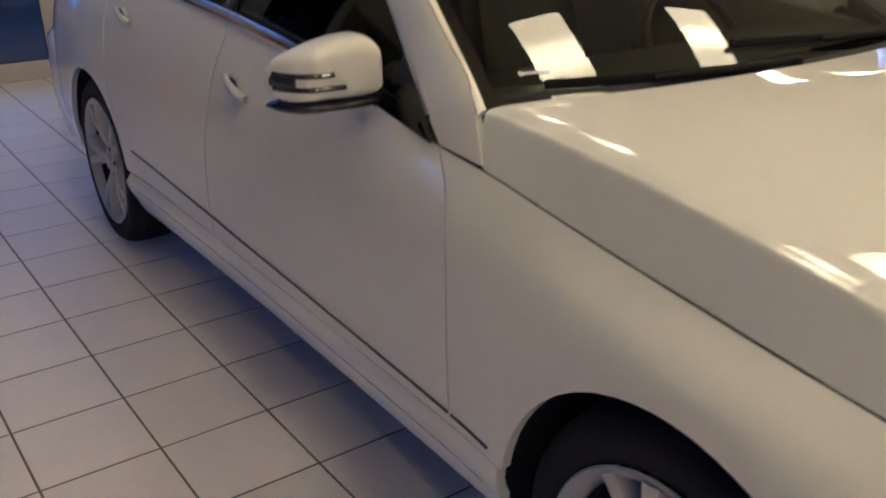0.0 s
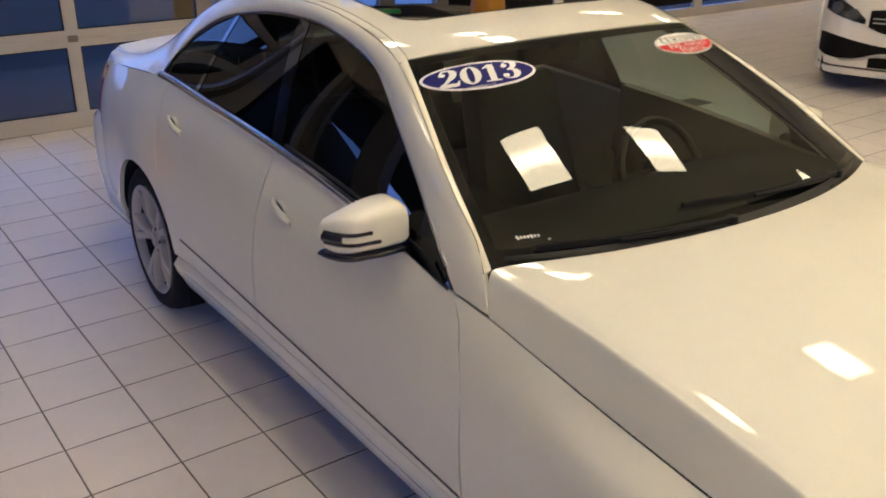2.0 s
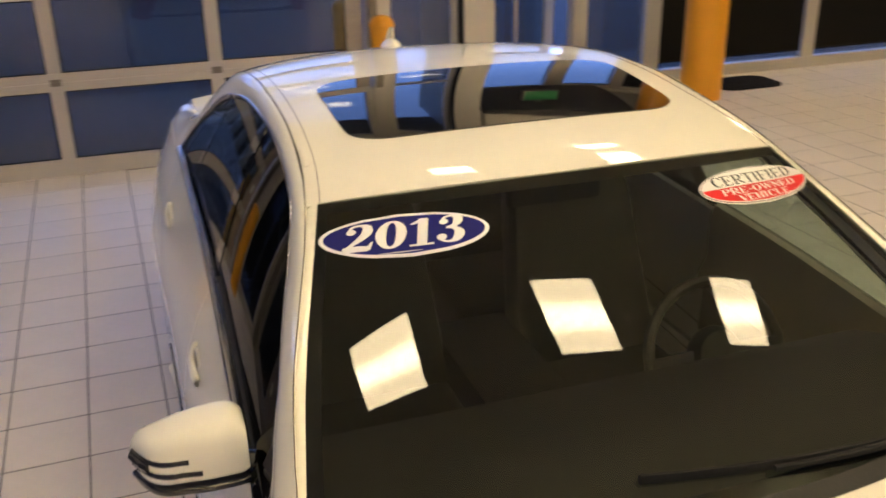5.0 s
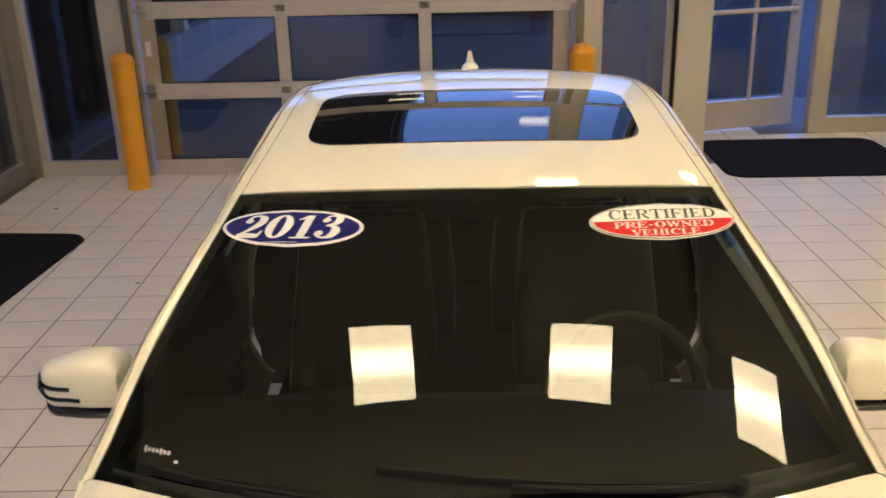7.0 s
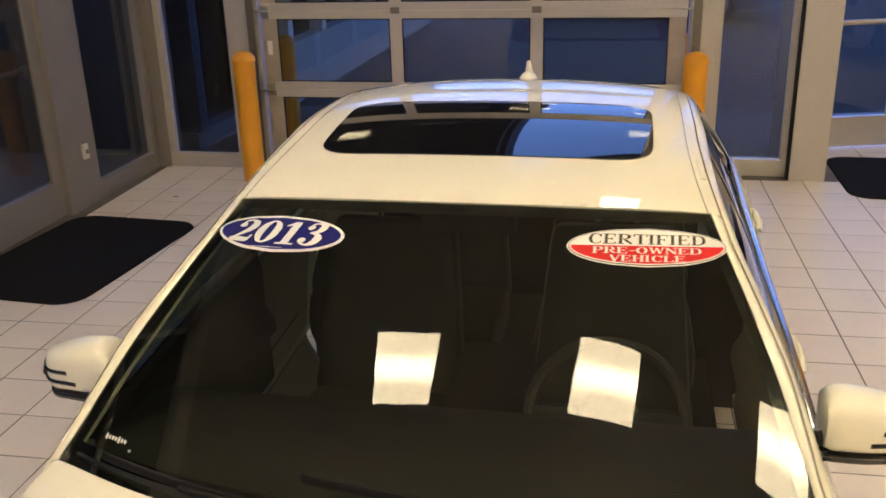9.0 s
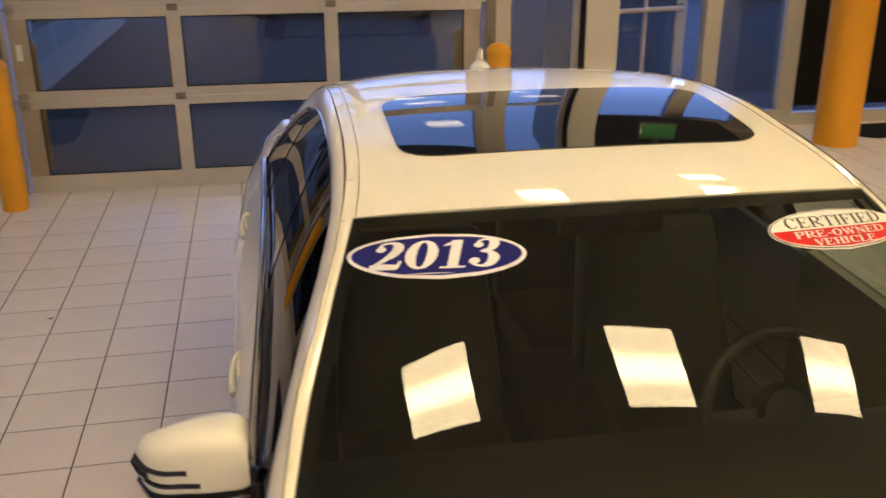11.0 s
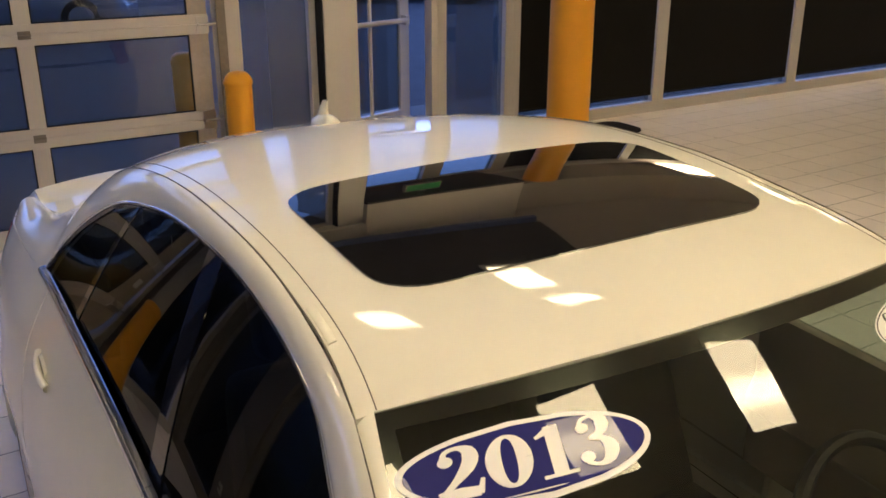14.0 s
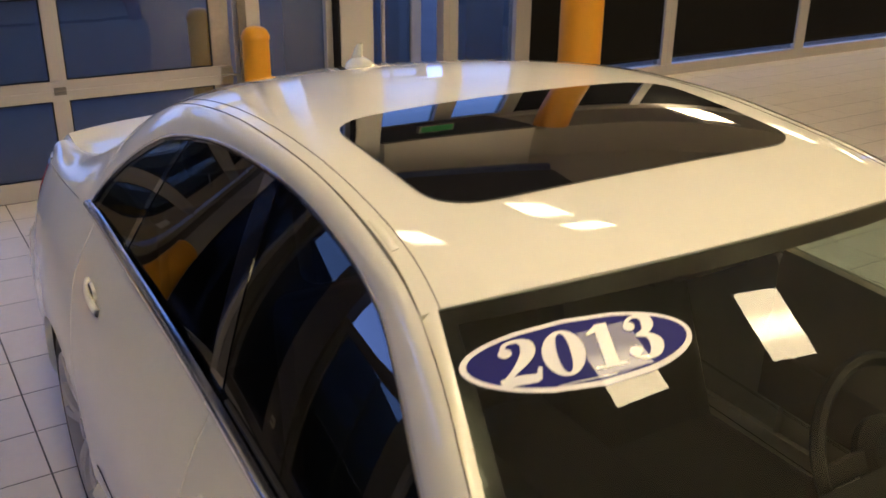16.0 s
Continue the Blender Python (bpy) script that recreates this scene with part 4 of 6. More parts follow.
# black ceramic border on the glass
for (qa, qb, va, vb) in ((-1, 1, 0.0, 0.085), (-1, 1, 0.955, 1.0), (-1, -0.962, 0.085, 0.955), (0.962, 1, 0.085, 0.955)):
    nq, nv = (40, 4) if qb - qa > 1 else (4, 24)
    rows = [[screen_point(qa + (qb - qa) * i / nq, va + (vb - va) * j / nv, -0.003) for j in range(nv + 1)] for i in range(nq + 1)]
    part("glass_border", sheet(rows, (0, 1.5, 0.7)), TRIM_BLACK, ws, "black glass border")
# rubber seam and pillar trim along the screen
for s in (-1, 1):
    rows = []
    for k in range(31):
        v = k / 30
        a = screen_point(s * 1.0, v, 0.001)
        xr, zr = RY(a.y)
        b = Vector((s * (xr + 0.001), a.y, zr - 0.007))
        rows.append([a + (b - a) * t + Vector((0, 0, 0.004 * math.sin(math.pi * t))) for t in (0, 0.25, 0.5, 0.75, 1)])
    part("screen_trim", sheet(rows, (0, 1.5, 0.7), 0.012), PAINT, car)

# roof
ROOF_C = spline([(1.18, 1.3924), (1.24, 1.4088), (1.3, 1.4224), (1.36, 1.4314), (1.42, 1.4376), (1.5, 1.4455), (1.6, 1.4558), (1.75, 1.4701), (1.95, 1.4816), (2.2, 1.4771), (2.5, 1.4539), (2.75, 1.415), (2.92, 1.38)])
EDGE_X = spline([(r[1], r[0]) for d, r in FRAME[1:18]])
EDGE_Z = spline([(r[1], r[2]) for d, r in FRAME[1:18]])


def roof_point(q, y, lift=0.0):
    xr, zr = RY(y)
    xs, zs, zc, a = EDGE_X(y), EDGE_Z(y), ROOF_C(y), abs(q)
    fall = 0.546 * a**2 + 0.399 * a**4 - 0.114 * a**6 + 0.169 * a**12
    return Vector((q * (xs + (xr - xs) * a**12 - 0.004), y, zc - (zc - zs) * fall + (zr - zs) * a**12 + lift))


def header_y(q):
    return 1.2085 + 0.082 * SAG(abs(q))


rows = []
for i in range(49):
    q = -1 + 2 * i / 48
    y0, y1 = header_y(q), 2.90 - 0.10 * q * q
    rows.append([roof_point(q, y0 + (y1 - y0) * k / 60) for k in range(61)])
roof = part("roof", sheet(rows, CORE, 0.015), PAINT, car)
# glass sunroof
SR = (0.448, 1.487, 1.96)


def rounded(u, v, r=0.16):
    """Maps a square onto one with round corners."""
    return u * math.sqrt(max(0, 1 - 0.5 * (abs(v) ** 9) * r * 2)), v * math.sqrt(max(0, 1 - 0.5 * (abs(u) ** 14) * r * 2))


rows = []
for i in range(41):
    row = []
    for j in range(25):
        u, v = -1 + 2 * i / 40, -1 + 2 * j / 24
        uu, vv = rounded(u, v)
        y = (SR[1] + SR[2]) / 2 + vv * (SR[2] - SR[1]) / 2 + 0.012 * (1 - uu * uu) * vv
        x = uu * SR[0]
        row.append(roof_point(x / (RY(y)[0] - 0.004), y, 0.0035))
    rows.append(row)
part("sunroof", sheet(rows, CORE, 0.008), ROOF_GLASS, car, "black glass sunroof")
# roof rail covers and seams
for s in (-1, 1):
    pts = [(s * (RY(y)[0] - 0.001), y, RY(y)[1] + 0.0005) for y in spaced(0.632, 2.85, 70)]
    part("roof_seam", tube(pts, 0.0012, 6), SEAM, car, "dark roof seam")
    pts = [roof_point(s * (1 - 0.03 / RY(y)[0]), y, 0.0002) for y in spaced(header_y(0.95) + 0.003, 2.80, 60)]
    part("roof_seam", tube(pts, 0.0009, 6), SEAM, car, "fine roof seam")
for s in (-1, 1):
    rows = [[(s * (RY(y)[0] - 0.007 - o), y, roof_point((RY(y)[0] - 0.007 - o) / (RY(y)[0] - 0.004), y, h).z) for o, h in ((0.0, 0.0008), (0.002, 0.0022), (0.013, 0.0022), (0.015, 0.0008))] for y in spaced(1.43, 1.53, 6)]
    part("rail_cover", sheet(rows, CORE, 0.004), PAINT, roof, "small rail cover")
# roof aerial: low dome with a short mast
bm = bmesh.new()
zb = roof_point(0, 2.70).z
rows = []
for i in range(9):
    a = i / 8 * math.pi / 2
    rows.append([(0.036 * math.cos(a) * math.cos(t), 2.72 + 0.075 * math.cos(a) * math.sin(t), zb - 0.012 + 0.036 * math.sin(a) - 0.1 * 0.075 * math.cos(a) * math.sin(t)) for t in [2 * math.pi * k / 24 for k in range(25)]])
sheet(rows, (0, 2.72, zb - 0.05), 0, bm)
rows = []
for k in range(9):
    a = k / 8
    rows.append([((0.0165 - 0.009 * a) * math.cos(t), 2.735 - 0.004 * a - 0.018 * a * a + (0.029 - 0.018 * a) * math.sin(t), zb + 0.012 + 0.052 * a) for t in [2 * math.pi * k2 / 12 for k2 in range(13)]])
sheet(rows, (0, 2.735, zb + 0.03), 0, bm)
part("roof_aerial", bm, PAINT, car, "white roof aerial")

# side windows, chrome and pillars
for s in (-1, 1):
    # one smooth bowed surface for the glass, through the waist and the roof line
    grid = []
    for y in spaced(0.9, 2.75, 30):
        (xt, zt), (xd, zd) = TOP(y), DY(y)
        grid += [(y, zt + (zd - zt) * t, xt + (xd - xt) * t + 0.012 * math.sin(math.pi * t) - 0.008) for t in (0, 0.25, 0.5, 0.75, 1)]
    GY, GZ, GX = np.array(grid).T

    def bow(y, z):
        y, z = y - 1.8, z - 1.2
        return [y * 0 + 1, y, z, y * y, y * z, z * z, y * y * y, y * y * z]

    fit = np.linalg.lstsq(np.stack(bow(GY, GZ), 1), GX, rcond=None)[0]
    for ya, yb, m in ((0.725, 1.80, FRONT_GLASS if s > 0 else DIMMED_GLASS), (1.80, 2.872, SIDE_GLASS)):
        rows = []
        for y in spaced(ya, yb, 34):
            xt, zt = TOP(y)
            xd, zd = DY(y)
            rows.append([(s * float(np.dot(bow(y, zt + (zd - zt) * t), fit)), y, zt + (zd - zt) * t) for t in [k / 10 for k in range(11)]])
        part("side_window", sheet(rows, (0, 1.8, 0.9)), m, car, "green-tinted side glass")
    rows = [[(s * (TOP(y)[0] + o), y, TOP(y)[1] + h) for o, h in ((0.003, -0.004), (0.0115, -0.001), (0.0125, 0.009), (0.011, 0.018), (0.005, 0.0235), (-0.008, 0.0245))] for y in spaced(0.94, 1.768, 30)]
    part("chrome_strip", sheet(rows, (0, 1.8, 0.9), 0.004), CHROME, car, "chrome waist strip")
    rows = [[(s * (TOP(y)[0] + o), y, TOP(y)[1] + h) for o, h in ((0.003, -0.004), (0.0115, -0.001), (0.0125, 0.009), (0.011, 0.018), (0.005, 0.0235), (-0.008, 0.0245))] for y in spaced(1.772, 2.885, 34)]
    part("chrome_strip", sheet(rows, (0, 1.8, 0.9), 0.004), CHROME, car, "chrome waist strip")
    pts = [(s * (DCURVE(u)[0] - 0.003), DCURVE(u)[1], DCURVE(u)[2] - 0.002) for u in [1.0 + 14.0 * k / 80 for k in range(81)]]
    part("window_trim", tube(pts, 0.0075, 6), TRIM_BLACK, car, "black window trim")
    pts = [(s * (DCURVE(u)[0] + 0.003), DCURVE(u)[1], DCURVE(u)[2] + 0.004) for u in [1.0 + 14.0 * k / 80 for k in range(81)]]
    part("window_bead", tube(pts, 0.0028, 8), CHROME, car, "thin bright bead round the window")
    # pillars between the panes, black
    for ya, yb, w in ((1.78, 1.90, 0.075), (2.52, 2.40, 0.03)):
        rows = []
        for k in range(9):
            t = k / 8
            row = []
            for o in (-w, -w / 2, 0, w / 2, w):
                y = ya + (yb - ya) * t + o * 0.5
                xt, zt = TOP(y)
                xd, zd = DY(y)
                row.append((s * (float(np.dot(bow(y, zt + (zd - zt) * t), fit)) + 0.0025), y, zt + (zd - zt) * t))
            rows.append(row)
        part("door_pillar", sheet(rows, (0, 1.8, 0.9), 0.004), ROOF_GLASS, car, "gloss black pillar cover")
    # mirror triangle
    rows = []
    for k in range(7):
        y = 0.722 + 0.20 * k / 6
        xt, zt = TOP(y)
        xd, zd = DY(y)
        rows.append([(s * (xt + (xd - xt) * t - 0.001), y, zt + (zd - zt) * t) for t in (0, 0.25, 0.5, 0.75, 1)])
    part("mirror_base", sheet(rows, (0, 1.8, 0.9), 0.004), CABIN, car, "black mirror mounting triangle")

# rear window, boot lid, tail
rows = []
for i in range(25):
    q = -1 + 2 * i / 24
    row = []
    for j in range(17):
        v = j / 16
        y = 2.885 + (3.43 - 2.885) * v
        xr, zr = RY(y)
        zc = 1.388 + (1.064 - 1.388) * v + 0.02 * math.sin(math.pi * v)
        row.append((q * (xr - 0.012), y - 0.09 * q * q * (1 - v), zc + (zr - 0.004 - zc) * abs(q) ** 3))
    rows.append(row)
part("rear_window", sheet(rows, (0, 1.8, 0.8)), SIDE_GLASS, car, "dark rear glass")
rows = []
for i in range(25):
    q = -1 + 2 * i / 24
    row = []
    for j in range(15):
        v = j / 14
        y = 3.42 + 0.55 * v - 0.10 * abs(q) ** 3 * v
        x = q * (0.655 + 0.01 * v)
        z = 1.048 - 0.035 * v + 0.028 * max(0, v - 0.72) / 0.28 - 0.02 * abs(q) ** 2.5 * (1 - 0.4 * v)
        row.append((x, y, z))
    for z in (1.015, 0.96, 0.88, 0.76):
        row.append((q * 0.665, 3.985 - 0.10 * abs(q) ** 3 + (1.05 - z) * 0.10, z - 0.01 * abs(q)))
    rows.append(row)
part("boot_lid", sheet(rows, CORE, 0.01), PAINT, car)
for s in (-1, 1):
    rows = []
    for y in spaced(3.725, 4.05, 12):
        lo, hi = 0.72, TOP(y)[1] - 0.02
        rows.append([(s * (side_x(y, lo + (hi - lo) * t) + 0.002), y, lo + (hi - lo) * t) for t in [k / 8 for k in range(9)]])
    part("tail_lamp", sheet(rows, CORE, 0.02), TAIL_RED, car, "red tail lamp")
    rows = []
    for y in spaced(3.725, 4.05, 12):
        hi, zt = TOP(y)[1] - 0.02, TOP(y)[1]
        rows.append([(s * side_x(y, hi), y, hi), (s * side_x(y, zt), y, zt), (s * 0.665, min(y, 3.90), max(zt, 1.018 - 0.2 * max(0, y - 3.9)))])
    part("rear_shoulder", sheet(rows, CORE), PAINT, car)
rows = []
for i in range(33):
    a = -math.pi / 2 + math.pi * i / 32
    row = []
    for z, o in ((0.20, -0.06), (0.28, -0.01), (0.45, 0.012), (0.60, 0.012), (0.70, 0.0), (0.74, -0.03)):
        ca, sa = math.cos(a), math.sin(a)
        x = (0.88 + o) * math.copysign(abs(sa) ** 0.55, sa)
        y = 3.40 + (0.70 + o) * abs(ca) ** 0.45
        row.append((x, y, z))
    rows.append(row)
part("rear_bumper", sheet(rows, CORE, 0.02), PAINT, car)
# nose
rows = []
for i in range(41):
    a = -math.pi / 2 + math.pi * i / 40
    row = []
    for z, o in ((0.18, -0.06), (0.26, 0.0), (0.40, 0.02), (0.52, 0.02), (0.60, 0.0), (0.66, -0.03), (0.72, -0.10), (0.755, -0.17)):
        ca, sa = math.cos(a), math.sin(a)
        x = (0.865 + o * 0.6) * math.copysign(abs(sa) ** 0.6, sa)
        y = -0.50 - (0.38 + o) * abs(ca) ** 0.6
        row.append((x, y, z))
    rows.append(row)
part("front_bumper", sheet(rows, CORE, 0.02), PAINT, car)
LAMP_LOW = keyed([(-0.66, 0.15), (-0.5, 0.125), (-0.36, 0.075), (-0.285, 0.03), (-0.268, 0.002)])
LAMP_IN = keyed([(-0.66, 0.60), (-0.5, 0.80), (-0.36, 0.925), (-0.285, 0.985), (-0.268, 0.999)])


def lamp_point(s, y, v, off):
    """The headlight's face: v from 0, low on the wing, over the panel gap at 0.5, to 1 on the bonnet."""
    if v <= 0.5:
        zt = TOP(y)[1]
        z = zt - LAMP_LOW(y) * (1 - 2 * v)
        return Vector((s * (side_x(y, z) + off), y, z + off * 0.3))
    q = 1 + (LAMP_IN(y) - 1) * (2 * v - 1)
    p = hood_point(q, y)
    return Vector((s * (p.x + off * 0.7), y - off * 0.3, p.z + off * 0.7))


for s in (-1, 1):
    ys = spaced(-0.66, -0.268, 30)
    lamp = part("headlight", sheet([[lamp_point(s, y, k / 16, 0.003) for k in range(17)] for y in ys], CORE, 0.01), LAMP_LENS, car, "clear-lensed headlight")
    rim = [lamp_point(s, y, 0, 0.005) for y in ys] + [lamp_point(s, y, 1, 0.005) for y in ys[::-1]]
    part("lamp_seal", tube(rim, 0.006, 8), RUBBER, lamp, "black rubber seal")
    part("lamp_bowl", sheet([[lamp_point(s, y, 0.30 + 0.5 * k / 10, 0.0045) for k in range(11)] for y in spaced(-0.62, -0.36, 12)], CORE, 0.004), LAMP_BOWL, lamp, "smoked inner lamp")
bm = box(-0.36, 0.36, -0.885, -0.80, 0.50, 0.74, 0.03)
part("grille", bm, TRIM_BLACK, car, "black radiator grille")
# under-body and cabin shell
part("underbody", box(-0.74, 0.74, -0.6, 3.9, 0.16, 0.30, 0.03), RUBBER, car, "dark underbody")
part("engine_bay", box(-0.70, 0.70, -0.55, 0.42, 0.30, 0.72, 0.02), RUBBER, car, "dark engine bay")
part("boot_floor", box(-0.70, 0.70, 3.1, 3.9, 0.30, 0.9, 0.02), CABIN, car)


# ---------------------------------------------------------------- wheels
def wheel(at, name="wheel"):
    """Local x points outward."""
    root = thing(name, at=at)
    root.parent = car
    tyre = part("tyre", lathe([(0.238, -0.20), (0.30, -0.205), (0.322, -0.195), (0.331, -0.17), (0.334, -0.11), (0.331, -0.05), (0.322, -0.022), (0.304, -0.004), (0.280, 0.0), (0.256, -0.008), (0.248, -0.012)], 64, "x"), TYRE, root)
    rim = part("rim", lathe([(0.244, -0.012), (0.249, -0.004), (0.245, 0.0), (0.235, -0.006), (0.222, -0.02), (0.216, -0.035)], 64, "x"), ALLOY, root)
    part("barrel", lathe([(0.217, -0.034), (0.214, -0.05), (0.205, -0.12), (0.205, -0.19), (0.05, -0.19)], 48, "x"), TYRE, rim, "dark wheel barrel")
    for k in range(5):
        for off in (-11.5, 11.5):
            bm = bmesh.new()
            rows = []
            for j in range(9):
                t = j / 8
                r = 0.045 + 0.190 * t
                a = radians(off * (0.35 + 0.65 * t))
                w = 0.017 + 0.007 * abs(t - 0.45)
                x = -0.004 - 0.028 * (1 - t) ** 0.8 + 0.012 * math.sin(math.pi * t)
                cy, cz = r * math.sin(a), r * math.cos(a)
                row = []
                for dx, dy in ((-0.045, -1.15), (-0.012, -1.1), (0.0, -0.75), (0.003, 0), (0.0, 0.75), (-0.012, 1.1), (-0.045, 1.15)):
                    row.append((x + dx, cy + dy * w * math.cos(a), cz - dy * w * math.sin(a)))
                rows.append(row)
            sheet(rows, (-1, 0, 0.12), 0, bm)
            part("spoke", move(bm, pose(0, 0, 0, 72 * k, 0, 0)), ALLOY, rim)
    part("hub_cap", lathe([(0.062, -0.05), (0.060, -0.030), (0.050, -0.022), (0.034, -0.020), (0.032, -0.014), (0, -0.013)], 32, "x"), ALLOY, rim)
    for k in range(5):
        a = radians(72 * k + 36)
        part("wheel_bolt", move(lathe([(0, -0.04), (0.010, -0.04), (0.010, -0.022), (0, -0.020)], 10, "x"), pose(0, 0.048 * math.sin(a), 0.048 * math.cos(a))), DARK_METAL, rim)
    part("brake_disc", lathe([(0.06, -0.10), (0.165, -0.10), (0.165, -0.125), (0.06, -0.125)], 40, "x"), DARK_METAL, root)
    return root


for y, x in ((FRONT_AXLE, 0.885), (REAR_AXLE, 0.905)):
    wheel(pose(-x, y, 0.332, 20, 0, 180))
    wheel(pose(x, y, 0.332, 10, 0, 0))


# ---------------------------------------------------------------- door mirrors and handles
def door_mirror(s):
    root = thing("door_mirror")
    root.parent = car
    n, steps = 32, 21
    out_y = keyed([(0.0, 0.920), (0.5, 0.925), (0.85, 0.955), (1.0, 1.01)])

    def ring(u, zlo, zhi, inset=0.0):
        x = 0.806 + 0.215 * u
        grow = math.sqrt(max(0.02, 1 - max(0, (u - 0.86) / 0.14) ** 2)) * math.sqrt(max(0.02, 1 - max(0, (0.10 - u) / 0.10) ** 2) * 0.25 + 0.75)
        front, back = out_y(u) + inset, 1.04
        top = zhi(u)
        zc, hz = (zlo + top) / 2, (top - zlo) / 2 * grow
        yc, hy = (front + back) / 2, (back - front) / 2 * (0.35 + 0.65 * grow)
        row = []
        for k in range(n + 1):
            a = 2 * math.pi * k / n
            ca, sa = math.cos(a), math.sin(a)
            row.append((s * x, yc - hy * math.copysign(abs(ca) ** 0.62, ca), zc + hz * math.copysign(abs(sa) ** (0.62 if sa > 0 else 0.28), sa)))
        return row

    def solid(zlo, zhi, inset=0.0):
        rows = [ring(i / (steps - 1), zlo, zhi, inset) for i in range(steps)]
        bm = sheet(rows, (s * 0.91, 0.985, (zlo + zhi(0.5)) / 2))
        for r in (rows[0], rows[-1]):
            bm.faces.new([bm.verts.new(p) for p in r[:-1]])
        bmesh.ops.remove_doubles(bm, verts=bm.verts[:], dist=0.0004)
        bmesh.ops.recalc_face_normals(bm, faces=bm.faces[:])
        return bm

    crown = keyed([(0.0, 1.085), (0.15, 1.096), (0.35, 1.094), (0.7, 1.076), (1.0, 1.050)])
    shell = part("mirror_shell", solid(0.972, crown), PAINT, root, angle=50)
    part("mirror_foot", solid(0.951, lambda u: 0.971, 0.004), TRIM_BLACK, root, "black lower mirror edge", angle=50)
    part("mirror_arm", tube([(s * 0.79, 0.955, 0.985), (s * 0.83, 0.97, 0.985), (s * 0.86, 0.98, 0.99)], 0.020, 12), TRIM_BLACK, root)
    # dark two-pronged indicator on the front face
    for z, x0 in ((1.028, 0.915), (1.001, 0.893)):
        pts = []
        for k in range(13):
            x = x0 + (1.013 - x0) * k / 12
            u = (x - 0.806) / 0.215
            pts.append((s * x, out_y(u) + 0.0015 + 0.012 * max(0, (u - 0.90) / 0.1) ** 2, z))
        part("indicator_slot", tube(pts, 0.0058, 8), TRIM_BLACK, shell, "dark indicator slot")
    pts = [(s * x, out_y((x - 0.806) / 0.215) + 0.004 + 0.010 * max(0, (x - 1.0) / 0.02), 1.0145) for x in (0.985, 0.995, 1.005, 1.013)]
    part("indicator_slot", tube(pts, 0.012, 8), TRIM_BLACK, shell, "dark indicator slot")
    part("mirror_glass", box(*sorted((s * 0.835, s * 0.99)), 1.036, 1.0415, 0.988, 1.052), CHROME, root, "mirror glass")


for s in (-1, 1):
    door_mirror(s)
    for y0, z0 in ((1.59, 0.868), (2.555, 0.932)):
        h = thing("door_handle")
        h.parent = car
        rows = []
        for k in range(15):
            t = k / 14
            y = y0 - 0.075 + 0.15 * t
            z = z0 - 0.014 + 0.032 * t
            base = side_x(y, z)
            off = 0.015 * math.sin(math.pi * min(max(t, 0.02), 0.98)) ** 0.5
            hz = 0.010 + 0.005 * math.sin(math.pi * t)
            row = [(s * (base + off + 0.010 * math.cos(a)), y, z + hz * math.sin(a)) for a in [2 * math.pi * j / 12 for j in range(13)]]
            rows.append(row)
        part("grip", sheet(rows, (0, y0, z0)), PAINT, h)
        cup = lathe([(0, -0.004), (0.040, -0.004), (0.046, 0.004), (0, 0.0035)], 24, "x")
        for v in cup.verts:
            v.co.y *= 1.0
            v.co.z *= 0.72
        part("handle_cup", move(cup, pose(s * (side_x(y0 + 0.02, z0) - 0.002), y0 + 0.02, z0, 0, 0, 0)), PAINT, h)
        # raised dark disc, its colour stands for the shade behind the grip
        grip_shade = lathe([(0, -0.002), (0.032, -0.002), (0.034, 0.0025), (0, 0.002)], 20, "x")
        for v in grip_shade.verts:
            v.co.z *= 0.62
        part("grip_shade", move(grip_shade, pose(s * (side_x(y0 + 0.02, z0) + 0.001), y0 + 0.026, z0 + 0.004, 0, 0, 0)), DARK_METAL, h, "dark disc for the shade behind the grip")

# ---------------------------------------------------------------- wipers and cowl
rows = []
for i in range(31):
    q = -0.95 + 1.9 * i / 30
    a = hood_point(q * 0.955, hood_rear(q * 0.955)) + Vector((0, 0.006, -0.022))
    b = screen_point(q, 0.05, 0.004)
    rows.append([a, a.lerp(b, 0.5) + Vector((0, 0, -0.006)), b])
part("cowl", sheet(rows, (0, 1.0, 0.5)), CABIN, car, "black plastic cowl panel")


def wiper(q0, v0, q1, v1):
    w = thing("wiper")
    w.parent = car
    pts = [screen_point(q0 + (q1 - q0) * t, v0 + (v1 - v0) * t, 0.022 - 0.010 * t) for t in [k / 12 for k in range(13)]]
    part("wiper_arm", tube(pts[:9], [0.009 - 0.0004 * k for k in range(9)], 8), RUBBER, w)
    blade = [screen_point(q0 + (q1 - q0) * t, v0 + (v1 - v0) * t + 0.012, 0.009) for t in [0.12 + 0.95 * k / 14 for k in range(15)]]
    part("wiper_blade", tube(blade, 0.0065, 6, 1.6), RUBBER, w)
    part("wiper_pivot", move(lathe([(0, 0), (0.017, 0), (0.015, 0.02), (0, 0.024)], 14), Matrix.Translation(pts[0] - Vector((0, 0, 0.012)))), RUBBER, w)


wiper(0.62, 0.05, -0.20, 0.115)
wiper(-0.12, 0.035, -0.80, 0.055)

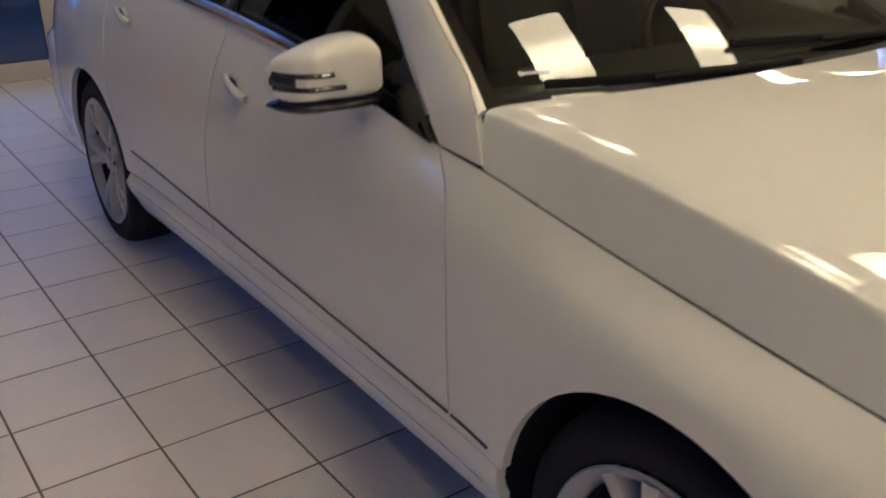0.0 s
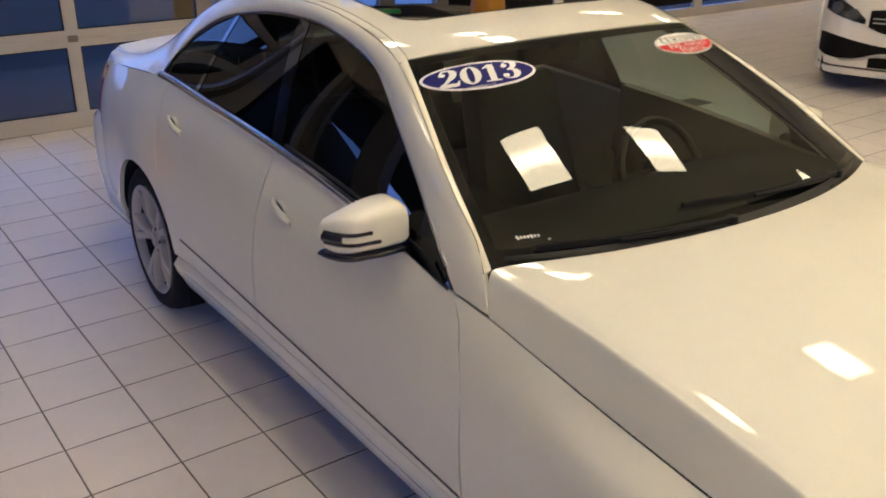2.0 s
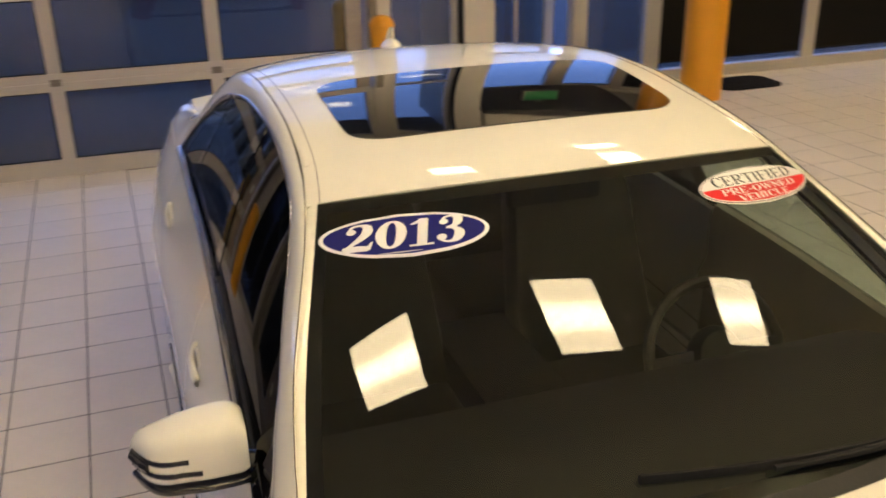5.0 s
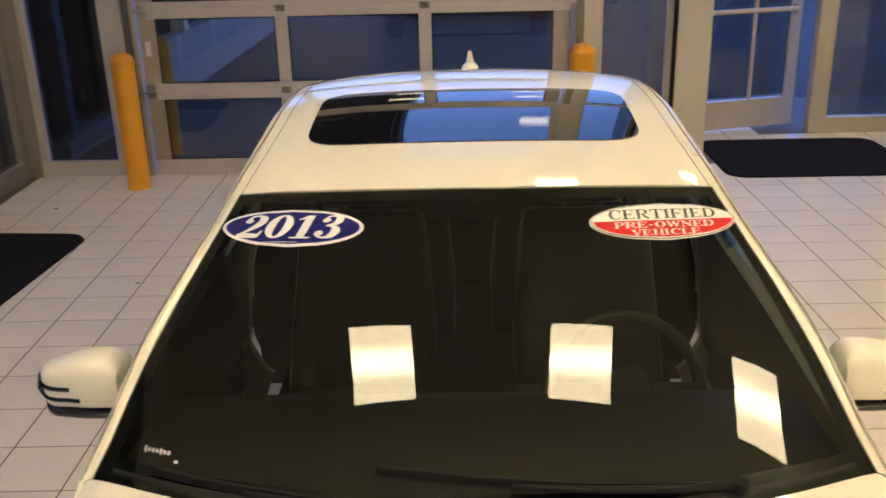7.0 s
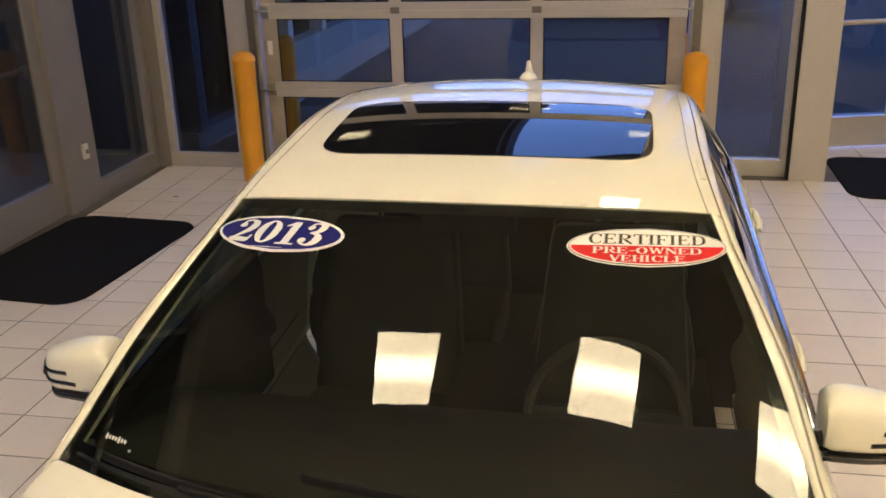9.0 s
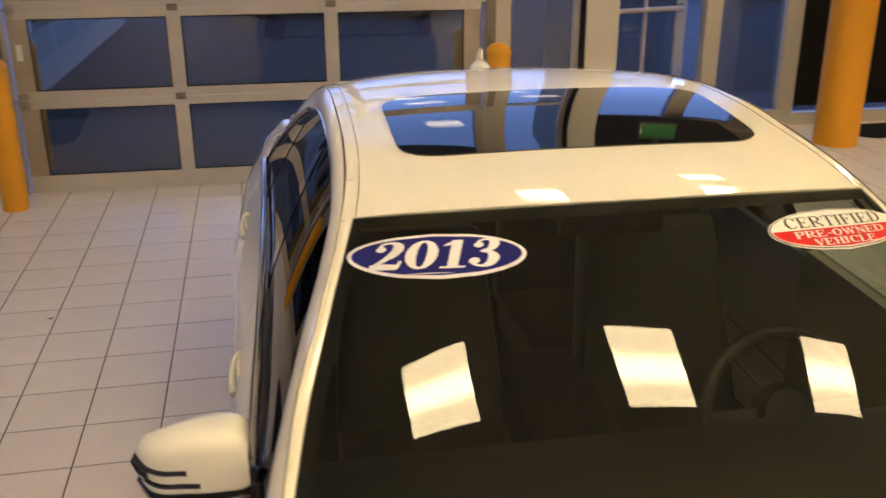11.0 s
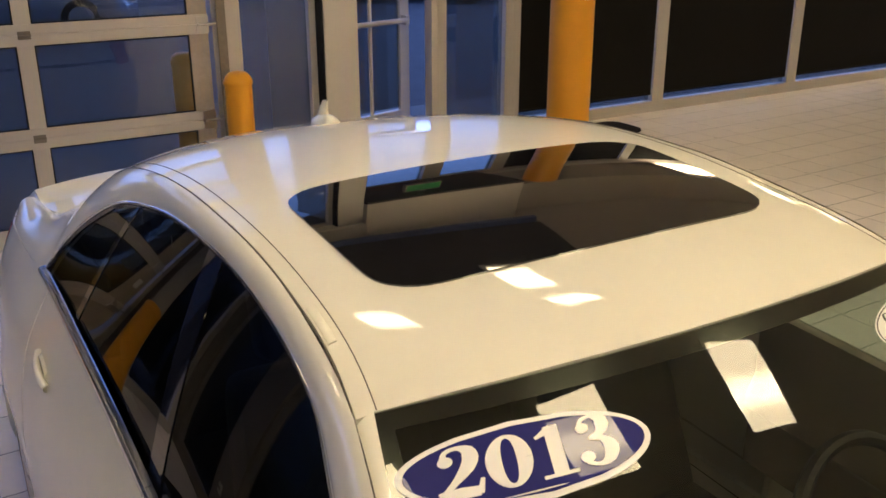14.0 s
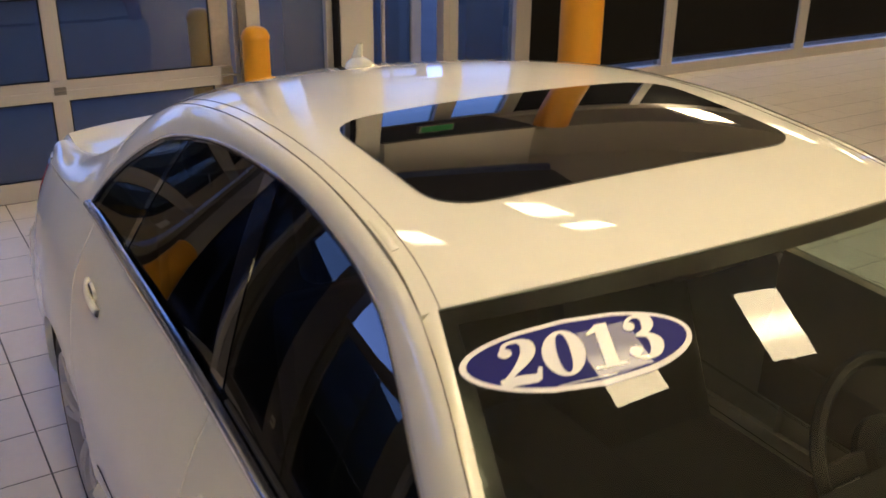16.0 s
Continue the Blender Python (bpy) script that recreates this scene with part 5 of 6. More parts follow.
# ---------------------------------------------------------------- cabin
cabin_floor = part("cabin_floor", box(-0.72, 0.72, 0.45, 3.2, 0.30, 0.36, 0.01), CABIN, car)
rows = []
for i in range(21):
    x = -0.72 + 1.44 * i / 20
    rows.append([(x, 0.60, 0.955), (x, 0.72, 0.985), (x, 0.95, 0.975 + 0.02 * math.exp(-((x - 0.36) / 0.16) ** 2)), (x, 1.06, 0.935), (x, 1.08, 0.80), (x, 1.0, 0.60)])
part("dashboard", sheet(rows, (0, 0.9, 0.6), 0.01), CABIN, car, "black dashboard")
part("centre_console", box(-0.13, 0.13, 0.95, 1.95, 0.36, 0.68, 0.03), CABIN, car)


def seat(x, y, wide=0.50, back_h=0.62, head=True, name="seat"):
    st = thing(name)
    st.parent = car
    part("cushion", box(x - wide / 2, x + wide / 2, y - 0.28, y + 0.26, 0.40, 0.57, 0.06, seg=4), LEATHER, st)
    back = box(-wide / 2, wide / 2, -0.07, 0.07, 0, back_h, 0.06, seg=4)
    for v in back.verts:
        v.co.x *= 1.0 - 0.22 * max(0, v.co.z / back_h - 0.55) / 0.45
    part("backrest", move(back, pose(x, y + 0.26, 0.50, -18, 0, 0)), LEATHER, st)
    if head:
        part("headrest", move(box(-0.13, 0.13, -0.05, 0.05, 0, 0.19, 0.045, seg=4), pose(x, y + 0.46, 1.10, -12, 0, 0)), LEATHER, st)
        for o in (-0.06, 0.06):
            part("headrest_post", tube([(x + o, y + 0.455, 1.06), (x + o, y + 0.465, 1.14)], 0.006, 6), CHROME, st)


seat(-0.36, 1.55)
seat(0.36, 1.55)
seat(-0.36, 2.45, 0.58, 0.55, True, "rear_seat")
seat(0.36, 2.45, 0.58, 0.55, True, "rear_seat")
sw = thing("steering_wheel", at=pose(0.36, 1.12, 0.90, 62, 0, 0))
sw.parent = car
rim = [(0.185 * math.cos(2 * math.pi * k / 40), 0.185 * math.sin(2 * math.pi * k / 40), 0) for k in range(41)]
part("wheel_rim", tube(rim, 0.015, 8), LEATHER, sw)
part("wheel_hub", lathe([(0, -0.02), (0.07, -0.02), (0.075, 0.0), (0.06, 0.03), (0, 0.035)], 28), CABIN, sw)
for a in (0, 180, 270):
    part("wheel_spoke", move(box(0.05, 0.18, -0.022, 0.022, -0.008, 0.012, 0.006), pose(0, 0, 0, 0, 0, a)), CABIN, sw)
im = thing("rear_view_mirror")
im.parent = car
part("mirror_case", box(-0.12, 0.12, 1.31, 1.345, 1.285, 1.35, 0.014), CABIN, im)
part("mirror_stem", tube([(0, 1.24, 1.385), (0, 1.32, 1.34)], 0.012, 8), CABIN, im)
rows = []
for i in range(17):
    q = -1 + 2 * i / 16
    rows.append([roof_point(q * 0.93, 1.30 + 1.5 * k / 20, -0.035) for k in range(21)])
part("headliner", sheet(rows, (0, 2, 3)), HEADLINER, car, "grey headliner")
# one trim on both doors; its glow and its shade are put into two colours
for s, trim, note in ((-1, CABIN, "inner door panel darkened for the shade on it"), (1, LIT_TRIM, "grey-brown inner door panel lightened for the glow on it")):
    rows = []
    for y in spaced(0.78, 1.72, 14):
        xt, zt = TOP(y)
        rows.append([(s * (xt - o), y, zt - d) for o, d in ((0.014, -0.034), (0.046, -0.030), (0.058, 0.02), (0.056, 0.14), (0.082, 0.19), (0.084, 0.23), (0.060, 0.26), (0.062, 0.40))])
    part("door_panel", sheet(rows, (s * 0.95, 1.2, 0.7), 0.008), trim, car, note)
part("parcel_shelf", box(-0.62, 0.62, 2.85, 3.4, 0.99, 1.02, 0.01), CABIN, car)


# ---------------------------------------------------------------- windscreen stickers
def on_screen(cx, cv, dx, dv, lift):
    """A place on the glass dx metres across and dv metres up the slope from a centre."""
    v = cv + dv / 0.87
    q = (cx + dx) / WS_EDGE(min(max(v, 0), 1))[0]
    return screen_point(q, v, lift)


def oval(cx, cv, w, h, lift, lo=-1.0, hi=1.0, tilt=0.0, n=20, m=36):
    rows = []
    for j in range(n + 1):
        b = lo + (hi - lo) * j / n
        half = math.sqrt(max(0.0, 1 - b * b))
        rows.append([on_screen(cx, cv, (-half + 2 * half * i / m) * w / 2, b * h / 2 + tilt * (-half + 2 * half * i / m) * w / 2, lift) for i in range(m + 1)])
    bm = sheet(rows, (0, 1.5, 0.7))
    bmesh.ops.remove_doubles(bm, verts=bm.verts[:], dist=0.00002)
    return bm


BALL, THIN, THICK = 0.085, 0.065, 0.17


def stem(x, top=0.97, low=0.03):
    """An upright with a foot and a head serif."""
    return [[(x, low, THICK), (x, top, THICK)], [(x - 0.17, low, THIN), (x + 0.17, low, THIN)], [(x - 0.17, top, THIN), (x + 0.17, top, THIN)]]


def bar(x0, z0, x1, z1, w=THIN):
    return [[(x0, z0, w), (x1, z1, w)]]


def ball(x, z, r=BALL):
    return [[(x - r * math.cos(math.pi * k / 8), z, max(0.01, 2 * r * math.sin(math.pi * k / 8))) for k in range(9)]]


def ring(x, rx, thick, thin):
    pts = [(x + (rx - thick / 2) * math.cos(a), 0.5 + (0.5 - thin / 2) * math.sin(a), thin + (thick - thin) * abs(math.cos(a)) ** 1.6) for a in [math.pi * k / 16 for k in range(33)]]
    return [pts]


BOWL = [(0.16, 0.97, 0.06), (0.42, 0.96, 0.08), (0.60, 0.86, 0.16), (0.62, 0.73, 0.18), (0.58, 0.60, 0.15), (0.42, 0.50, 0.07), (0.16, 0.49, 0.06)]
# letters as strokes of (across, up, width), and how far each goes on
LETTERS = {
    "C": ([[(0.70, 0.74, 0.10), (0.62, 0.90, 0.08), (0.42, 0.97, 0.06), (0.22, 0.84, 0.15), (0.14, 0.5, 0.19), (0.22, 0.16, 0.15), (0.42, 0.03, 0.06), (0.62, 0.10, 0.06), (0.72, 0.26, 0.05)]] + bar(0.715, 0.97, 0.715, 0.68), 0.84),
    "E": (stem(0.16) + bar(0.16, 0.97, 0.63, 0.97) + bar(0.16, 0.03, 0.65, 0.03) + bar(0.16, 0.5, 0.47, 0.5) + bar(0.63, 0.99, 0.63, 0.76) + bar(0.65, 0.01, 0.65, 0.26) + bar(0.47, 0.38, 0.47, 0.62), 0.78),
    "F": (stem(0.16) + bar(0.16, 0.97, 0.63, 0.97) + bar(0.16, 0.5, 0.47, 0.5) + bar(0.63, 0.99, 0.63, 0.76) + bar(0.47, 0.38, 0.47, 0.62), 0.74),
    "R": (stem(0.16) + [BOWL, [(0.36, 0.50, 0.10), (0.54, 0.26, 0.16), (0.76, 0.03, 0.14)]], 0.84),
    "P": (stem(0.16) + [BOWL], 0.76),
    "T": (stem(0.40) + bar(0.04, 0.97, 0.76, 0.97) + bar(0.05, 0.99, 0.05, 0.74) + bar(0.75, 0.99, 0.75, 0.74), 0.82),
    "I": (stem(0.17), 0.42),
    "L": (stem(0.16) + bar(0.16, 0.03, 0.64, 0.03) + bar(0.64, 0.01, 0.64, 0.28), 0.74),
    "D": (stem(0.16) + [[(0.16, 0.97, 0.06), (0.44, 0.95, 0.08), (0.65, 0.77, 0.16), (0.69, 0.5, 0.19), (0.65, 0.23, 0.16), (0.44, 0.05, 0.08), (0.16, 0.03, 0.06)]], 0.88),
    "O": (ring(0.43, 0.38, 0.19, 0.06), 0.90),
    "H": (stem(0.16) + stem(0.64) + bar(0.16, 0.5, 0.64, 0.5), 0.84),
    "N": (bar(0.14, 0.03, 0.14, 0.97) + bar(0.14, 0.95, 0.68, 0.05, THICK) + bar(0.68, 0.0, 0.68, 0.97) + bar(0.0, 0.03, 0.28, 0.03) + bar(0.54, 0.97, 0.82, 0.97) + bar(0.0, 0.97, 0.16, 0.97), 0.86),
    "V": (bar(0.12, 0.97, 0.38, 0.03, THICK) + bar(0.38, 0.03, 0.64, 0.97) + bar(0.0, 0.97, 0.28, 0.97) + bar(0.52, 0.97, 0.76, 0.97), 0.76),
    "W": (bar(0.10, 0.97, 0.31, 0.03, 0.15) + bar(0.31, 0.03, 0.50, 0.95) + bar(0.50, 0.95, 0.72, 0.03, 0.15) + bar(0.72, 0.03, 0.93, 0.97) + bar(0.0, 0.97, 0.24, 0.97) + bar(0.82, 0.97, 1.04, 0.97), 1.05),
    "-": (bar(0.06, 0.42, 0.36, 0.42, 0.10), 0.44),
    "0": (ring(0.34, 0.335, 0.23, 0.07), 0.72),
    "1": ([[(0.30, 0.03, 0.22), (0.30, 0.97, 0.22)], [(0.04, 0.78, 0.05), (0.22, 0.88, 0.12), (0.30, 0.97, 0.06)]] + bar(0.04, 0.03, 0.56, 0.03), 0.60),
    "2": ([[(0.14, 0.76, 0.10), (0.18, 0.91, 0.08), (0.34, 0.96, 0.08), (0.49, 0.88, 0.19), (0.52, 0.72, 0.23), (0.44, 0.52, 0.20), (0.26, 0.30, 0.11), (0.06, 0.08, 0.08)], [(0.03, 0.085, 0.17), (0.30, 0.10, 0.20), (0.58, 0.085, 0.17)], [(0.57, 0.04, 0.10), (0.64, 0.30, 0.06)]] + ball(0.17, 0.72, 0.105), 0.70),
    "3": ([[(0.12, 0.79, 0.08), (0.18, 0.92, 0.07), (0.33, 0.96, 0.08), (0.46, 0.88, 0.19), (0.48, 0.75, 0.22), (0.40, 0.60, 0.14), (0.22, 0.53, 0.06)], [(0.22, 0.54, 0.06), (0.42, 0.49, 0.12), (0.52, 0.30, 0.24), (0.45, 0.11, 0.19), (0.28, 0.035, 0.07), (0.10, 0.12, 0.07)]] + ball(0.16, 0.76, 0.10) + ball(0.13, 0.21, 0.11), 0.66),
}


def words(text, cx, cv, size, width, lift, dy=0.0, shear=0.0, tilt=0.0):
    """Serif letters drawn as strokes on the glass; width: how wide the line is to be."""
    bm = bmesh.new()
    total = sum(LETTERS[c][1] for c in text)
    pen, layer = -total / 2, 0
    for c in text:
        strokes, goes = LETTERS[c]
        for stroke in strokes:
            if len(stroke) > 2:
                line = keyed([(k, *p) for k, p in enumerate(stroke)])
                pts = [line(k / 3) for k in range(3 * len(stroke) - 2)]
            else:
                pts = [np.array(p) for p in stroke]
            layer = (layer + 1) % 8
            sides = []
            for k, p in enumerate(pts):
                d = pts[min(k + 1, len(pts) - 1)][:2] - pts[max(k - 1, 0)][:2]
                nx, nz = -d[1] / np.hypot(*d), d[0] / np.hypot(*d)
                pair = []
                for e in (-0.5, 0.5):
                    u, w = p[0] + e * p[2] * nx, p[1] + e * p[2] * nz
                    dx, dv = (pen + u + shear * (w - 0.5)) * width / total, (w - 0.5) * size + dy
                    pair.append(bm.verts.new(on_screen(cx, cv, dx, dv + tilt * dx, lift + 0.00006 * layer)))
                sides.append(pair)
            for (a, b), (c2, d2) in zip(sides, sides[1:]):
                bm.faces.new((a, b, d2, c2))
        pen += goes
    bmesh.ops.recalc_face_normals(bm, faces=bm.faces[:])
    return bm


def sticker(name, label, cx, cv, w, h, tilt, kind):
    st = thing(name, label, "sticker")
    part("rim", oval(cx, cv, w, h, 0.0012, tilt=tilt), STICKER_WHITE, st)
    if kind == "year":
        part("field", oval(cx, cv, w - 0.018, h - 0.018, 0.0022, tilt=tilt), STICKER_BLUE, st)
        part("lettering", words("2013", cx, cv, 0.084, 0.250, 0.0032, 0.002, 0.26, tilt), STICKER_WHITE, st)
        part("small_print", oval(cx - 0.02, cv - 0.060, 0.09, 0.0025, 0.0032, tilt=tilt, n=4), STICKER_WHITE, st)
    else:
        part("edge_line", oval(cx, cv, w - 0.006, h - 0.006, 0.0019, tilt=tilt), STICKER_INK, st)
        part("field", oval(cx, cv, w - 0.011, h - 0.011, 0.0025, tilt=tilt), STICKER_WHITE, st)
        part("band", oval(cx, cv, w - 0.018, h - 0.018, 0.0031, -1, 0.02, tilt=tilt), STICKER_RED, st)
        part("lettering", words("CERTIFIED", cx, cv, 0.035, 0.262, 0.0031, 0.024, 0, tilt), STICKER_INK, st)
        part("lettering", words("PRE-OWNED", cx, cv, 0.021, 0.240, 0.0038, -0.015, 0, tilt), STICKER_WHITE, st)
        part("lettering", words("VEHICLE", cx, cv, 0.020, 0.165, 0.0038, -0.041, 0, tilt), STICKER_WHITE, st)
    return st


sticker("year_sticker", "blue oval sticker with a white year on the windscreen", -0.426, 0.838, 0.345, 0.134, 0.0, "year")
sticker("dealer_sticker", "white and red oval sale sticker on the windscreen", 0.434, 0.842, 0.352, 0.132, 0.0, "sale")

mark = thing("screen_mark", "small white maker's mark and dots on the windscreen corner", "sticker")
for k in range(7):
    part("stroke", oval(-0.655 + 0.0085 * k, 0.125, 0.006, 0.012 + 0.008 * (k in (0, 4)), 0.0016, n=4, m=8), STICKER_WHITE, mark)
part("stroke", oval(-0.585, 0.105, 0.008, 0.008, 0.0016, n=4, m=8), STICKER_WHITE, mark)


# ---------------------------------------------------------------- second white car, its nose to the aisle
def white_car(at):
    root = thing("car", "second white car with black air intakes parked on the tiles", "car", at=at)
    # plan of the nose: x from -0.905 to 0.905, y set back towards the corners
    def nose_y(x, z):
        a = abs(x) / 0.905
        lean = 0.10 * max(0, (z - 0.55) / 0.3) ** 1.5 + 0.05 * max(0, (0.30 - z) / 0.15)
        return -0.02 + 0.10 * a**2 + 0.34 * max(0, (a - 0.72) / 0.28) ** 2.2 + lean

    def skin(x0, x1, z0, z1, off, nx=24, nz=8, bend=lambda u, z: z):
        rows = []
        for i in range(nx + 1):
            u = i / nx
            x = x0 + (x1 - x0) * u
            rows.append([(x, nose_y(x, z) - off, z) for z in [bend(u, z0 + (z1 - z0) * k / nz) for k in range(nz + 1)]])
        return rows

    part("front_bumper", sheet(skin(-0.905, 0.905, 0.19, 0.80, 0.0, 60, 22), (0, 2, 0.5), 0.02), PAINT_COOL, root)
    prof = keyed([(0.0, 0.72, 0.78), (0.3, 0.88, 0.845), (0.8, 0.905, 0.91), (1.35, 0.905, 0.965)])
    rows = []
    for k in range(25):
        t = k / 24
        row = []
        for q in [-1 + 2 * j / 28 for j in range(29)]:
            x = q * (0.80 + 0.04 * min(1, 3 * t))
            y0 = nose_y(x, 0.80) - 0.004
            y = y0 + (1.45 - y0) * t
            z = 0.803 + (prof(y)[1] - 0.803) * min(1, 2.5 * t) + 0.055 * (1 - abs(q) ** 2.4) * min(1, 2.5 * t) + 0.006 * (0.3 < abs(q) < 0.55)
            row.append((x, y, z))
        rows.append(row)
    part("bonnet", sheet(rows, (0, 1, 0.3), 0.01), PAINT_COOL, root)
    for sx in (-1, 1):
        rows = []
        for y in spaced(0.36, 4.3, 60, [0.85 + 0.36 * math.cos(math.pi * k / 20) for k in range(21)] + [3.65 + 0.36 * math.cos(math.pi * k / 20) for k in range(21)]):
            lo = 0.22
            for yc in (0.85, 3.65):
                if abs(y - yc) < 0.36:
                    lo = max(lo, 0.34 + math.sqrt(0.36**2 - (y - yc) ** 2))
            w, zt = prof(min(y, 1.35))
            zt = zt - 0.005
            w = min(w, 0.905) if y < 3.9 else 0.905 - 0.12 * (y - 3.9) / 0.4
            rows.append([(sx * (w - 0.06 * max(0, (z - 0.6) / 0.35) ** 2 - 0.05 * max(0, (0.4 - z) / 0.2)), y, z) for z in [lo + (zt - lo) * k / 10 for k in range(11)]])
        part("flank", sheet(rows, (0, 2, 0.5), 0.02), PAINT_COOL, root)
        for yc in (0.85, 3.65):
            part("wheel", move(lathe([(0, -0.2), (0.32, -0.2), (0.335, -0.17), (0.335, -0.04), (0.32, -0.01), (0.26, 0.0), (0.25, -0.015), (0.22, -0.03), (0.06, -0.03), (0, -0.02)], 40, "x"), pose(sx * 0.885, yc, 0.335, 0, 0, 0 if sx > 0 else 180)), TYRE, root)
        # headlight: dark housing, clear lens, bright strip
        x0, x1 = (-0.83, -0.47) if sx < 0 else (0.47, 0.83)

        def lens(u, z):
            t = (1 - u) if sx < 0 else u          # 1 at the outer end
            zl, zh = 0.605 + 0.085 * t**1.3, 0.64 + 0.215 * t**0.8
            return zl + (zh - zl) * (z - 0.575) / 0.165
        part("headlight", sheet(skin(x0, x1, 0.575, 0.74, 0.008, 18, 8, lens), (0, 2, 0.5), 0.02), TRIM_BLACK, root, "dark-housed headlight")
        for k, (a, b) in enumerate(((0.53, 0.62), (0.66, 0.77))):
            bm = lathe([(0, -0.02), (0.045, -0.02), (0.05, 0.0), (0.04, 0.008), (0, 0.012)], 20, "y")
            x = sx * (a + b) / 2
            part("lamp_bowl", move(bm, pose(x, nose_y(x, 0.645 + 0.02 * k) - 0.006, 0.675 + 0.045 * k, 0, 0, 180)), LAMP_BOWL, root)
        pts = [(sx * x, nose_y(x, 0.74) - 0.012, z) for x, z in ((0.49, 0.640), (0.60, 0.745), (0.70, 0.800), (0.80, 0.835))]
        part("light_strip", tube(pts, 0.005, 6), STICKER_WHITE, root, "bright lamp strip")
        # side air intake that runs on to the middle above a silver lip
        low_edge = keyed([(0.0, 0.366), (0.36, 0.362), (0.46, 0.328), (0.60, 0.304), (0.86, 0.318)])
        high_edge = keyed([(0.0, 0.428), (0.34, 0.434), (0.50, 0.456), (0.80, 0.500), (0.86, 0.485)])

        def duct(u, z):
            x = 0.85 * ((1 - u) if sx < 0 else u)
            return low_edge(x) + (high_edge(x) - low_edge(x)) * (z - 0.30) / 0.19
        xi0, xi1 = (-0.85, 0.0) if sx < 0 else (0.0, 0.85)
        part("air_intake", sheet(skin(xi0, xi1, 0.30, 0.49, 0.006, 30, 6, duct), (0, 2, 0.5), 0.015), BLACK_PANEL, root, "black air intake")
        pts = [(sx * x, nose_y(x, 0.3) - 0.018, z) for x, z in ((0.86, 0.325), (0.80, 0.300), (0.60, 0.292), (0.46, 0.315), (0.36, 0.350), (0.2, 0.355), (0.0, 0.355))]
        part("silver_lip", tube(pts, 0.010, 8), STEEL, root, "silver lip")
    part("centre_intake", sheet(skin(-0.40, 0.40, 0.245, 0.345, 0.005, 20, 5), (0, 2, 0.5), 0.01), BLACK_PANEL, root, "black lower intake")
    part("front_splitter", sheet(skin(-0.88, 0.88, 0.165, 0.215, 0.025, 40, 4), (0, 2, 0.5), 0.03), PAINT_COOL, root)
    part("splitter_shadow_gap", sheet(skin(-0.84, 0.84, 0.212, 0.238, 0.002, 40, 2), (0, 2, 0.5), 0.01), TRIM_BLACK, root)

    def mouth(u, z):
        t = abs(2 * u - 1)
        zl, zh = 0.515 + 0.07 * t**3, 0.745 - 0.03 * t**2
        return zl + (zh - zl) * (z - 0.50) / 0.22
    grille = part("grille", sheet(skin(-0.44, 0.44, 0.50, 0.72, 0.012, 24, 8, mouth), (0, 2, 0.5), 0.03), BLACK_PANEL, root, "black radiator grille")
    for z in (0.625, 0.658):
        for sx in (-1, 1):
            part("grille_bar", tube([(sx * x, nose_y(x, z) - 0.020, z) for x in (0.10, 0.2, 0.3, 0.41)], 0.0075, 6), CHROME, grille)
    ringp = [(0.088 * math.cos(a), nose_y(0, 0.63) - 0.034, 0.635 + 0.088 * math.sin(a)) for a in [2 * math.pi * k / 32 for k in range(33)]]
    part("round_emblem", tube(ringp, 0.008, 6), CHROME, grille, "plain round chrome emblem")
    part("cabin", sheet([[(x * w, y, z) for x in (-1, -0.5, 0, 0.5, 1)] for y, w, z in ((1.40, 0.72, 0.97), (1.8, 0.68, 1.2), (2.2, 0.62, 1.40), (3.0, 0.62, 1.42), (3.6, 0.66, 1.22), (4.1, 0.70, 1.0))], (0, 2.5, 0.6), 0.3), TRIM_BLACK, root, "dark windows")
